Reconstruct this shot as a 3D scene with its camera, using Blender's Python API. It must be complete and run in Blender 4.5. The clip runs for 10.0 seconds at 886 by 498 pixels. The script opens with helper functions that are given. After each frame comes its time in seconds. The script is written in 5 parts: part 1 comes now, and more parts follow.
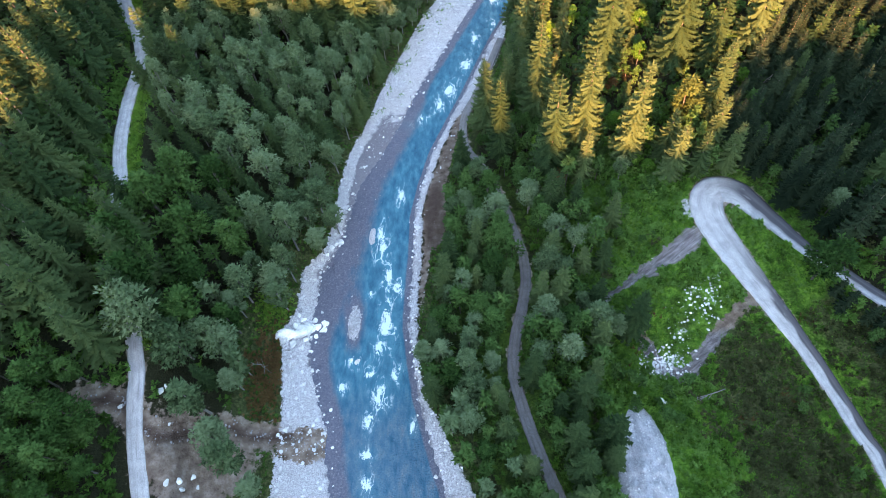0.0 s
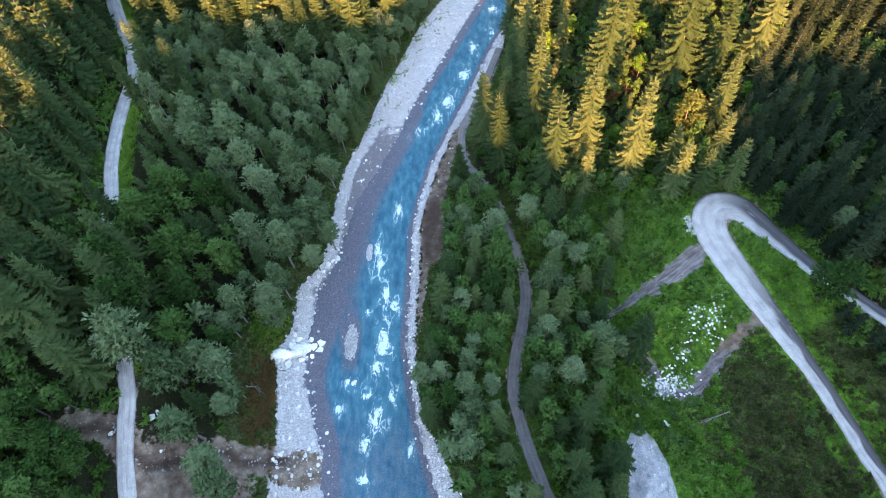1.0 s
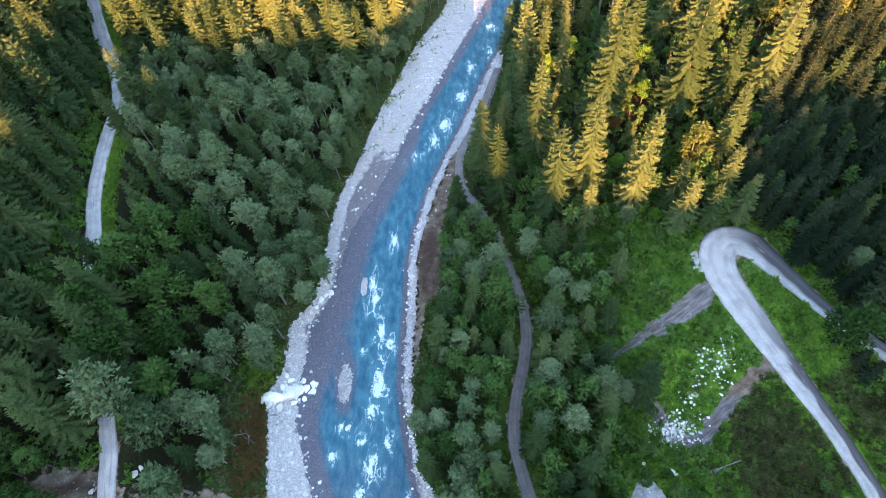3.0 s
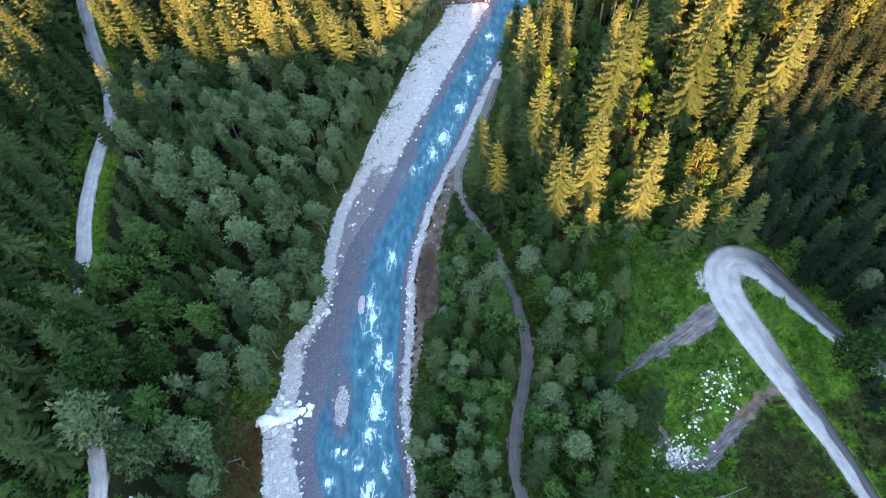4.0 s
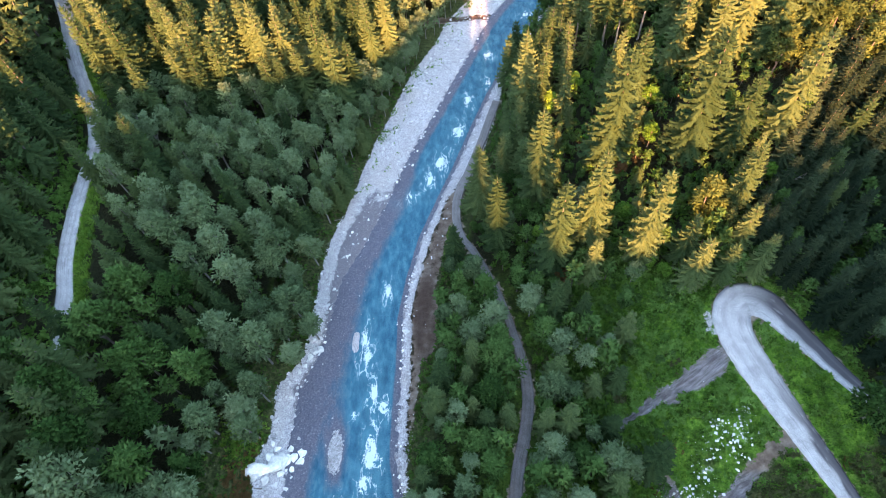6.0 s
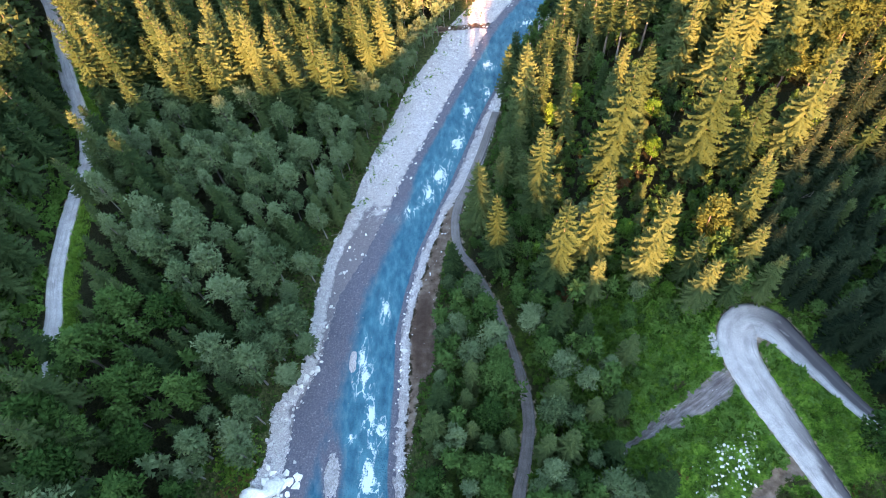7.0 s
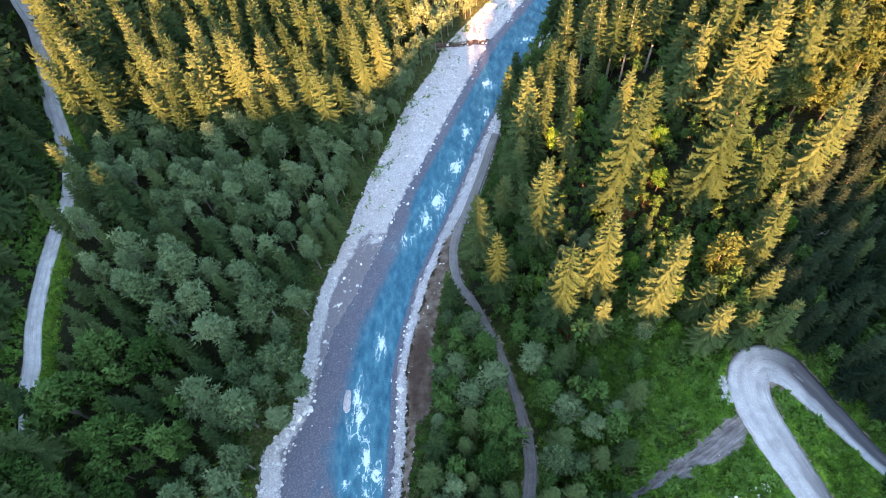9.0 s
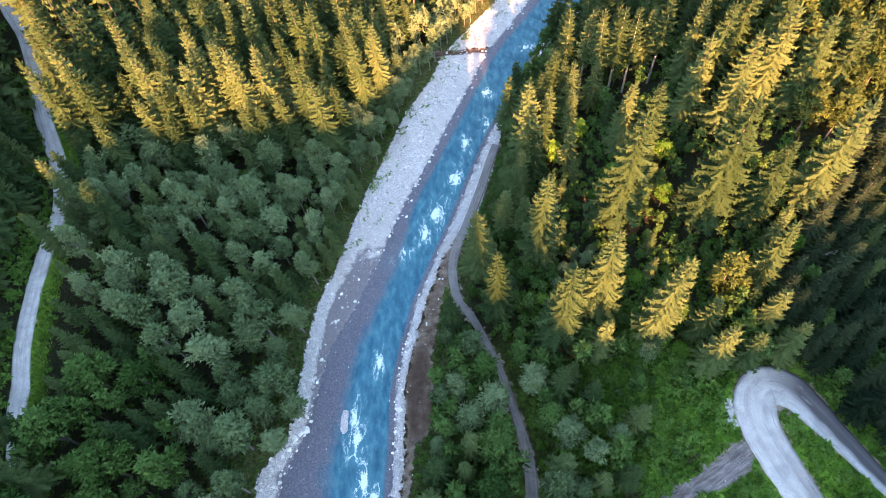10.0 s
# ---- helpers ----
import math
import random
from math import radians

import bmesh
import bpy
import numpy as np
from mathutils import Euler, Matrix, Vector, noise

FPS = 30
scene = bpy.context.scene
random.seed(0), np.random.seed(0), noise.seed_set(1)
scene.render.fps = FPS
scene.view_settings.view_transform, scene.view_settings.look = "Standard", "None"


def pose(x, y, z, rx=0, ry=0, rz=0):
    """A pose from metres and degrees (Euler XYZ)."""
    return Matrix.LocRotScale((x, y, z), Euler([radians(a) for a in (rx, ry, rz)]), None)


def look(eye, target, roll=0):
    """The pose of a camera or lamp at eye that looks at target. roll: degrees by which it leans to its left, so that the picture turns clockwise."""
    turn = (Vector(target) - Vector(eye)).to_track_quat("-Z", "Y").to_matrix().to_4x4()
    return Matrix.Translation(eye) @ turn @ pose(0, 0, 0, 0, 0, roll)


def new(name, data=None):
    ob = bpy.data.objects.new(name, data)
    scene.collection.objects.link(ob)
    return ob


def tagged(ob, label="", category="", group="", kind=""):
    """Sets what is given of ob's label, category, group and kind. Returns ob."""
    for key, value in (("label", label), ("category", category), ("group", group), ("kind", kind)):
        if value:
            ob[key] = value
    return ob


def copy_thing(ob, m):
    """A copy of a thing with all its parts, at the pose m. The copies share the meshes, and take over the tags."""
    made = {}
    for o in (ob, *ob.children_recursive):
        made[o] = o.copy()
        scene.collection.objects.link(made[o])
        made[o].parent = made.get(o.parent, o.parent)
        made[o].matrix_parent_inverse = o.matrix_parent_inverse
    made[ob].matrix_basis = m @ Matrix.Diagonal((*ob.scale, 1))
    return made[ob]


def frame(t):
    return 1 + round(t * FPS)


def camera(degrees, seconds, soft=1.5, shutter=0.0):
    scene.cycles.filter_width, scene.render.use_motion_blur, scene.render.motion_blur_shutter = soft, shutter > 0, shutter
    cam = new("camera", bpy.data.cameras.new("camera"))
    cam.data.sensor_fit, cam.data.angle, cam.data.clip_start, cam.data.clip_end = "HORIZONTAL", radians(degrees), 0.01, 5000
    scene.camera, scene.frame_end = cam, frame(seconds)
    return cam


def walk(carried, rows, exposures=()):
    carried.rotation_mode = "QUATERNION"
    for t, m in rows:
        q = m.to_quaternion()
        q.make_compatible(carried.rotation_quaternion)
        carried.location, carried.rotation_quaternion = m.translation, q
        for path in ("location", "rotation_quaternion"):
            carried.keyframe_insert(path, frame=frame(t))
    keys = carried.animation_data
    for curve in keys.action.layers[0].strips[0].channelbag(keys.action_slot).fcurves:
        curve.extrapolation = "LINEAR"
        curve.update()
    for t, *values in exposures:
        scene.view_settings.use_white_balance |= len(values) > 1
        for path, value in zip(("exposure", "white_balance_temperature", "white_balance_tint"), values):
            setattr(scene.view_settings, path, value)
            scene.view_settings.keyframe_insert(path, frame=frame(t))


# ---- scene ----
cam = camera(76.7, 10.0, soft=0.8)
METRES, EYE, TILT, LEAN, TURN = 40.0, 99.4, -57.0, 4.0, 0.0
ROWS = [
    (0.0, 0.0, 0.0, 0.0, -0.0, 0.0, 0.0),
    (0.5, 0.0027, 0.025, 0.0412, -0.04, -0.0, 0.07),
    (1.0, 0.0045, 0.0524, 0.0863, -0.09, -0.01, 0.14),
    (1.5, 0.0069, 0.0779, 0.1278, -0.13, -0.01, 0.21),
    (2.0, 0.0096, 0.1054, 0.1739, -0.15, -0.04, 0.27),
    (2.5, 0.0111, 0.1309, 0.2168, -0.18, -0.05, 0.33),
    (4.0, 0.0169, 0.2124, 0.3491, -0.29, -0.05, 0.48),
    (4.5, 0.0199, 0.2385, 0.3911, -0.3, -0.05, 0.51),
    (5.0, 0.0232, 0.2664, 0.4375, -0.31, -0.07, 0.56),
    (5.5, 0.0251, 0.292, 0.4778, -0.34, -0.05, 0.59),
    (7.0, 0.0335, 0.3724, 0.6043, -0.4, -0.08, 0.7),
    (7.5, 0.0355, 0.3978, 0.6433, -0.42, -0.11, 0.72),
    (8.0, 0.039, 0.4254, 0.6852, -0.42, -0.12, 0.76),
    (8.5, 0.042, 0.4512, 0.7233, -0.42, -0.13, 0.78),
    (9.0, 0.0448, 0.4789, 0.7658, -0.44, -0.15, 0.81),
    (9.5, 0.0481, 0.5047, 0.8045, -0.43, -0.2, 0.85),
    (10.0, 0.0502, 0.5331, 0.8442, -0.45, -0.2, 0.87),
]
walk(cam, [(t, pose(0, 0, EYE, TILT, LEAN, TURN) @ pose(METRES * x, METRES * y, METRES * z, 90 + pitch, roll, yaw)) for t, x, y, z, yaw, pitch, roll in ROWS],
     exposures=[(0.0, 4.16, 7500, 8), (10.0, 4.16, 7500, 8)])

# ---- world, sun, exposure ----
SUN_EL, SUN_AZ = 16.0, 0.0          # elevation; degrees to the left (right: minus) of straight behind the first eye
H_SUN = np.array([-math.sin(radians(SUN_AZ)), -math.cos(radians(SUN_AZ))])
world = bpy.data.worlds.new("sky")
scene.world = world
world.use_nodes = True
wn = world.node_tree
sky = wn.nodes.new("ShaderNodeTexSky")
sky.sky_type, sky.sun_disc = "NISHITA", False
sky.sun_elevation = radians(SUN_EL)
sky.sun_rotation = math.atan2(H_SUN[0], H_SUN[1])
sky.altitude = 1000
wn.nodes["Background"].inputs["Strength"].default_value = 0.09
wn.links.new(sky.outputs["Color"], wn.nodes["Background"].inputs["Color"])
sun = new("sun", bpy.data.lights.new("sun", "SUN"))
sun.data.energy, sun.data.angle, sun.data.color = 3.7, radians(0.5), (1.0, 0.44, 0.235)
sun.matrix_world = look((H_SUN[0] * 100, H_SUN[1] * 100, 100 * math.tan(radians(SUN_EL))), (0, 0, 0))


# ---- materials ----
def shader(name):
    m = bpy.data.materials.new(name)
    m.use_nodes = True
    return m, m.node_tree, m.node_tree.nodes["Principled BSDF"]


def link(nt, a, b):
    nt.links.new(a, b)


def noise_node(nt, scale, detail=4.0, vec=None, rough=0.55):
    n = nt.nodes.new("ShaderNodeTexNoise")
    n.inputs["Scale"].default_value, n.inputs["Detail"].default_value, n.inputs["Roughness"].default_value = scale, detail, rough
    if vec is None:
        vec = nt.nodes.new("ShaderNodeNewGeometry").outputs["Position"]
    link(nt, vec, n.inputs["Vector"])
    return n.outputs["Fac"]


def ramp(nt, fac, stops):
    r = nt.nodes.new("ShaderNodeValToRGB")
    el = r.color_ramp.elements
    while len(el) < len(stops):
        el.new(0.5)
    for e, (p, c) in zip(el, stops):
        e.position, e.color = p, (*c, 1.0)
    link(nt, fac, r.inputs["Fac"])
    return r.outputs["Color"]


def step(nt, fac, a, b):
    r = nt.nodes.new("ShaderNodeMapRange")
    r.interpolation_type = "SMOOTHSTEP"
    r.inputs["From Min"].default_value, r.inputs["From Max"].default_value = a, b
    link(nt, fac, r.inputs["Value"])
    return r.outputs["Result"]


def mix(nt, fac, a, b, how="MIX"):
    m = nt.nodes.new("ShaderNodeMix")
    m.data_type, m.blend_type = "RGBA", how
    for key, v in ((0, fac), (6, a), (7, b)):
        if hasattr(v, "links"):
            link(nt, v, m.inputs[key])
        elif key:
            m.inputs[key].default_value = (*v, 1.0)
        else:
            m.inputs[key].default_value = v
    return m.outputs[2]


def maths(nt, how, a, b):
    m = nt.nodes.new("ShaderNodeMath")
    m.operation = how
    for k, v in ((0, a), (1, b)):
        if hasattr(v, "links"):
            link(nt, v, m.inputs[k])
        else:
            m.inputs[k].default_value = v
    return m.outputs[0]


def attr(nt, name):
    a = nt.nodes.new("ShaderNodeAttribute")
    a.attribute_name = name
    return a.outputs["Fac"]


def bump(nt, bsdf, height, dist, strength=0.6):
    b = nt.nodes.new("ShaderNodeBump")
    b.inputs["Distance"].default_value, b.inputs["Strength"].default_value = dist, strength
    link(nt, height, b.inputs["Height"])
    link(nt, b.outputs["Normal"], bsdf.inputs["Normal"])


def foliage(name, dark, mid, light, rough=0.6, through_light=0.33):
    m, nt, p = shader(name)
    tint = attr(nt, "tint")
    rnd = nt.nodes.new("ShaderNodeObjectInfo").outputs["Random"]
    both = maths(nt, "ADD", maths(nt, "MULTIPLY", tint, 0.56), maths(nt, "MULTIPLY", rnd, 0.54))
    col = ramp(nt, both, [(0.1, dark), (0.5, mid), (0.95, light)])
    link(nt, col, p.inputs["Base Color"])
    p.inputs["Roughness"].default_value = rough
    p.inputs["Specular IOR Level"].default_value = 0.02
    tr = nt.nodes.new("ShaderNodeBsdfTranslucent")
    link(nt, col, tr.inputs["Color"])
    mx = nt.nodes.new("ShaderNodeMixShader")
    mx.inputs["Fac"].default_value = through_light
    link(nt, p.outputs["BSDF"], mx.inputs[1])
    link(nt, tr.outputs["BSDF"], mx.inputs[2])
    link(nt, mx.outputs["Shader"], nt.nodes["Material Output"].inputs["Surface"])
    return m


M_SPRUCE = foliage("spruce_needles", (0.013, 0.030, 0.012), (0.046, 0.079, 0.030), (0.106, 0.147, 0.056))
# spruce needles again, the right slope's deep shade painted in as darker colour
M_SHADED_SPRUCE = foliage("dark_fir_needles", (0.006, 0.013, 0.008), (0.021, 0.036, 0.020), (0.050, 0.074, 0.038))
M_LEAF = foliage("grey_green_leaves", (0.042, 0.076, 0.032), (0.118, 0.176, 0.084), (0.20, 0.27, 0.145))
M_BRIGHT = foliage("fresh_green_leaves", (0.028, 0.068, 0.013), (0.092, 0.200, 0.030), (0.195, 0.330, 0.056))
M_RUST = foliage("rust_leaves", (0.055, 0.032, 0.014), (0.115, 0.068, 0.030), (0.185, 0.120, 0.052))
M_GREEN = foliage("deep_green_leaves", (0.018, 0.045, 0.012), (0.050, 0.107, 0.028), (0.104, 0.184, 0.055))
M_OLIVE = foliage("olive_weeds", (0.026, 0.032, 0.013), (0.062, 0.074, 0.030), (0.125, 0.130, 0.058))
M_GOLD = foliage("golden_green_leaves", (0.020, 0.034, 0.010), (0.056, 0.084, 0.024), (0.112, 0.150, 0.044))
M_SHRUB = foliage("shrub_leaves", (0.032, 0.070, 0.015), (0.076, 0.160, 0.032), (0.142, 0.262, 0.060))


def bark(name, a, b):
    m, nt, p = shader(name)
    n = noise_node(nt, 6.0, 5)
    link(nt, ramp(nt, n, [(0.3, a), (0.7, b)]), p.inputs["Base Color"])
    p.inputs["Roughness"].default_value = 0.9
    bump(nt, p, n, 0.03)
    return m


M_BARK = bark("spruce_bark", (0.05, 0.043, 0.036), (0.13, 0.115, 0.10))
M_PALE_BARK = bark("pale_bark", (0.09, 0.085, 0.075), (0.27, 0.255, 0.23))


def ground_material():
    m, nt, p = shader("forest_and_meadow_ground")
    big, mid, fine = noise_node(nt, 0.09, 4), noise_node(nt, 0.7, 5), noise_node(nt, 5.0, 5)
    clump = noise_node(nt, 1.7, 6, rough=0.7)
    grass = ramp(nt, clump, [(0.28, (0.030, 0.072, 0.010)), (0.46, (0.098, 0.215, 0.026)), (0.68, (0.195, 0.335, 0.052))])
    weeds = ramp(nt, clump, [(0.30, (0.016, 0.024, 0.009)), (0.5, (0.060, 0.078, 0.028)), (0.72, (0.150, 0.155, 0.065))])
    patchy = noise_node(nt, 0.38, 4, rough=0.6)
    grass = mix(nt, maths(nt, "MULTIPLY", step(nt, patchy, 0.44, 0.60), 0.75), grass, ramp(nt, clump, [(0.3, (0.010, 0.026, 0.006)), (0.65, (0.050, 0.098, 0.020))]))
    meadow = mix(nt, step(nt, maths(nt, "ADD", big, attr(nt, "weedy")), 0.50, 0.66), grass, weeds)
    litter = ramp(nt, fine, [(0.3, (0.012, 0.014, 0.007)), (0.7, (0.042, 0.042, 0.022))])
    col = mix(nt, attr(nt, "meadow"), litter, meadow)
    earth = ramp(nt, mid, [(0.25, (0.105, 0.068, 0.050)), (0.5, (0.230, 0.172, 0.138)), (0.75, (0.40, 0.33, 0.28))])
    turned, way = nt.nodes.new("ShaderNodeMapping"), nt.nodes.new("ShaderNodeMapping")
    turned.inputs["Rotation"].default_value, way.inputs["Scale"].default_value = (0, 0, radians(-31)), (0.25, 2.4, 1.0)
    link(nt, nt.nodes.new("ShaderNodeNewGeometry").outputs["Position"], turned.inputs["Vector"])
    link(nt, turned.outputs["Vector"], way.inputs["Vector"])
    streak = noise_node(nt, 1.0, 5, way.outputs["Vector"], 0.65)
    scraped = ramp(nt, streak, [(0.30, (0.085, 0.078, 0.082)), (0.5, (0.205, 0.188, 0.200)), (0.70, (0.37, 0.345, 0.36))])
    earth = mix(nt, attr(nt, "scraped"), earth, scraped)
    col = mix(nt, step(nt, maths(nt, "ADD", maths(nt, "ADD", attr(nt, "earth"), maths(nt, "MULTIPLY", maths(nt, "SUBTRACT", clump, 0.5), 1.1)), maths(nt, "MULTIPLY", maths(nt, "SUBTRACT", mid, 0.5), 1.5)), 0.38, 0.64), col, earth)
    v = nt.nodes.new("ShaderNodeTexVoronoi")
    v.inputs["Scale"].default_value = 3.6
    link(nt, nt.nodes.new("ShaderNodeNewGeometry").outputs["Position"], v.inputs["Vector"])
    bw = nt.nodes.new("ShaderNodeRGBToBW")
    link(nt, v.outputs["Color"], bw.inputs[0])
    stone = mix(nt, 0.7, ramp(nt, fine, [(0.3, (0.33, 0.312, 0.33)), (0.7, (0.755, 0.73, 0.75))]), bw.outputs[0], "SOFT_LIGHT")
    stone = mix(nt, step(nt, big, 0.35, 0.7), stone, ramp(nt, fine, [(0.3, (0.33, 0.305, 0.31)), (0.7, (0.70, 0.665, 0.67))]))
    gmask = step(nt, maths(nt, "ADD", maths(nt, "ADD", attr(nt, "gravel"), maths(nt, "MULTIPLY", maths(nt, "SUBTRACT", clump, 0.5), 1.2)), maths(nt, "MULTIPLY", maths(nt, "SUBTRACT", mid, 0.5), 1.1)), 0.36, 0.60)
    wet_stone = ramp(nt, fine, [(0.3, (0.135, 0.125, 0.145)), (0.7, (0.30, 0.28, 0.305))])
    stone = mix(nt, step(nt, maths(nt, "ADD", attr(nt, "wet"), maths(nt, "MULTIPLY", maths(nt, "SUBTRACT", mid, 0.5), 1.2)), 0.35, 0.75), stone, wet_stone)
    col = mix(nt, gmask, col, stone)
    col = mix(nt, attr(nt, "damp"), col, (0.066, 0.040, 0.032))
    link(nt, col, p.inputs["Base Color"])
    p.inputs["Roughness"].default_value = 0.95
    p.inputs["Specular IOR Level"].default_value = 0.08
    bump(nt, p, maths(nt, "ADD", fine, maths(nt, "ADD", mid, maths(nt, "MULTIPLY", clump, 2.0))), 0.35, 0.9)
    return m


def gravel_material(name, a, b, c, relief=0.06):
    m, nt, p = shader(name)
    mid, fine = noise_node(nt, 0.5, 5), noise_node(nt, 6.0, 6, rough=0.7)
    col = ramp(nt, fine, [(0.25, a), (0.5, b), (0.75, c)])
    dust = ramp(nt, mid, [(0.3, (0.75, 0.75, 0.75)), (0.7, (1.15, 1.15, 1.15))])
    col = mix(nt, 1.0, col, dust, "MULTIPLY")
    rut = attr(nt, "rut")
    way = nt.nodes.new("ShaderNodeCombineXYZ")
    link(nt, maths(nt, "MULTIPLY", attr(nt, "lane"), 1.5), way.inputs[0])
    link(nt, maths(nt, "MULTIPLY", attr(nt, "along"), 0.10), way.inputs[1])
    worn = noise_node(nt, 1.6, 5, way.outputs[0], 0.65)
    col = mix(nt, maths(nt, "MULTIPLY", step(nt, worn, 0.52, 0.70), 0.55), col, (a[0] * 0.55, a[1] * 0.53, a[2] * 0.55))
    # on the hairpin this dark grey paints shade into the gravel colour
    col = mix(nt, maths(nt, "MULTIPLY", attr(nt, "damp"), step(nt, maths(nt, "ADD", mid, maths(nt, "MULTIPLY", worn, 0.9)), 0.50, 0.92)), col, (0.075, 0.070, 0.078))
    col = mix(nt, maths(nt, "MULTIPLY", rut, 0.55), col, (a[0] * 0.8, a[1] * 0.8, a[2] * 0.8))
    link(nt, col, p.inputs["Base Color"])
    p.inputs["Roughness"].default_value = 0.95
    bump(nt, p, maths(nt, "ADD", fine, mid), relief)
    return m


M_GROUND = ground_material()
M_ROAD = gravel_material("pale_gravel", (0.25, 0.243, 0.25), (0.42, 0.408, 0.415), (0.60, 0.585, 0.59))
M_TRACK = gravel_material("brown_gravel", (0.12, 0.105, 0.10), (0.20, 0.18, 0.175), (0.30, 0.28, 0.275))


def rock_material(name, a, b):
    m, nt, p = shader(name)
    n = noise_node(nt, 1.6, 6, rough=0.65)
    tint = attr(nt, "tint")
    rnd = nt.nodes.new("ShaderNodeObjectInfo").outputs["Random"]
    col = ramp(nt, n, [(0.3, a), (0.65, b)])
    var = maths(nt, "ADD", 0.7, maths(nt, "MULTIPLY", 0.45, maths(nt, "ADD", tint, rnd)))
    sc = nt.nodes.new("ShaderNodeVectorMath")
    sc.operation = "SCALE"
    link(nt, col, sc.inputs[0])
    link(nt, var, sc.inputs["Scale"])
    link(nt, sc.outputs[0], p.inputs["Base Color"])
    p.inputs["Roughness"].default_value = 0.9
    bump(nt, p, n, 0.15)
    return m


M_ROCK = rock_material("pale_limestone", (0.52, 0.51, 0.485), (0.78, 0.765, 0.73))
M_COBBLE = rock_material("bleached_cobbles", (0.42, 0.41, 0.41), (0.68, 0.665, 0.665))
M_PEBBLE = rock_material("grey_river_stone", (0.20, 0.19, 0.195), (0.40, 0.385, 0.39))


def water_material():
    m, nt, p = shader("glacial_river_water")
    pos = nt.nodes.new("ShaderNodeNewGeometry").outputs["Position"]
    flow = nt.nodes.new("ShaderNodeMapping")
    flow.inputs["Rotation"].default_value = (0, 0, radians(12))
    flow.inputs["Scale"].default_value = (1.5, 0.62, 1.0)
    link(nt, pos, flow.inputs["Vector"])
    fine, mid = noise_node(nt, 3.4, 6), noise_node(nt, 0.55, 4, flow.outputs["Vector"])
    lace = nt.nodes.new("ShaderNodeTexNoise")
    lace.inputs["Scale"].default_value, lace.inputs["Detail"].default_value, lace.inputs["Distortion"].default_value = 0.42, 4.0, 1.2
    link(nt, flow.outputs["Vector"], lace.inputs["Vector"])
    ridge = maths(nt, "SUBTRACT", 1.0, maths(nt, "ABSOLUTE", maths(nt, "SUBTRACT", maths(nt, "MULTIPLY", lace.outputs["Fac"], 2.0), 1.0), 0.0))
    deep = ramp(nt, mid, [(0.3, (0.016, 0.092, 0.152)), (0.5, (0.030, 0.140, 0.210)), (0.72, (0.068, 0.225, 0.290))])
    bed = ramp(nt, fine, [(0.35, (0.088, 0.094, 0.130)), (0.60, (0.140, 0.138, 0.172)), (0.76, (0.28, 0.27, 0.295))])
    col = mix(nt, step(nt, maths(nt, "ADD", attr(nt, "shallow"), maths(nt, "MULTIPLY", maths(nt, "SUBTRACT", mid, 0.5), 0.9)), 0.15, 0.85), deep, bed)
    f, rapid = attr(nt, "foam"), attr(nt, "rapid")
    core = step(nt, maths(nt, "ADD", maths(nt, "ADD", f, maths(nt, "MULTIPLY", maths(nt, "SUBTRACT", ridge, 0.80), 1.5)), maths(nt, "MULTIPLY", maths(nt, "SUBTRACT", fine, 0.5), 1.0)), 0.48, 0.86)
    web = maths(nt, "MULTIPLY", step(nt, maths(nt, "ADD", ridge, maths(nt, "MULTIPLY", maths(nt, "SUBTRACT", fine, 0.5), 0.22)), 0.90, 1.0), maths(nt, "MULTIPLY", step(nt, mid, 0.42, 0.62), step(nt, rapid, 0.12, 0.75)))
    white = maths(nt, "MAXIMUM", core, web)
    col = mix(nt, maths(nt, "MULTIPLY", rapid, 0.35), col, (0.11, 0.33, 0.40))
    col = mix(nt, white, col, (0.66, 0.78, 0.80))
    link(nt, col, p.inputs["Base Color"])
    link(nt, maths(nt, "ADD", 0.14, maths(nt, "MULTIPLY", white, 0.6)), p.inputs["Roughness"])
    p.inputs["IOR"].default_value = 1.33
    bump(nt, p, maths(nt, "ADD", fine, maths(nt, "MULTIPLY", lace.outputs["Fac"], 1.5)), 0.35, 0.9)
    return m


M_WATER = water_material()

# ---- plan: lines of the valley, metres, listed from south to north ----
LEFT_WATER = [(-22, -20), (-24.5, 5), (-25.4, 17), (-26.9, 22.5), (-27, 27.3), (-29.5, 33.5), (-31.9, 40.2), (-32.1, 49.7), (-31.9, 58.9), (-29.3, 65.1), (-27.7, 71.7), (-25.8, 82.8), (-22.8, 88.4),
              (-17.2, 101.9), (-12.6, 115.5), (-6.8, 128.4), (-1.1, 141.8), (6.1, 158.9), (10, 167.6), (16.6, 177.9), (23.2, 189.1), (42, 212), (75, 240), (140, 290)]
RIGHT_WATER = [(-2, -20), (-5, 5), (-6.9, 16.4), (-8.3, 20.4), (-10.1, 26), (-12, 33.1), (-13.1, 39.7), (-14.2, 46.7), (-14.1, 54.2), (-13.7, 63.7), (-13.8, 73.1), (-12.4, 81.8), (-9.8, 92.6),
               (-5.7, 103.1), (-1.9, 112.4), (2.4, 124.2), (7.2, 136.3), (13.5, 149.5), (19.7, 161.9), (29, 176.5), (39.2, 187), (60, 206), (92, 230), (150, 272)]
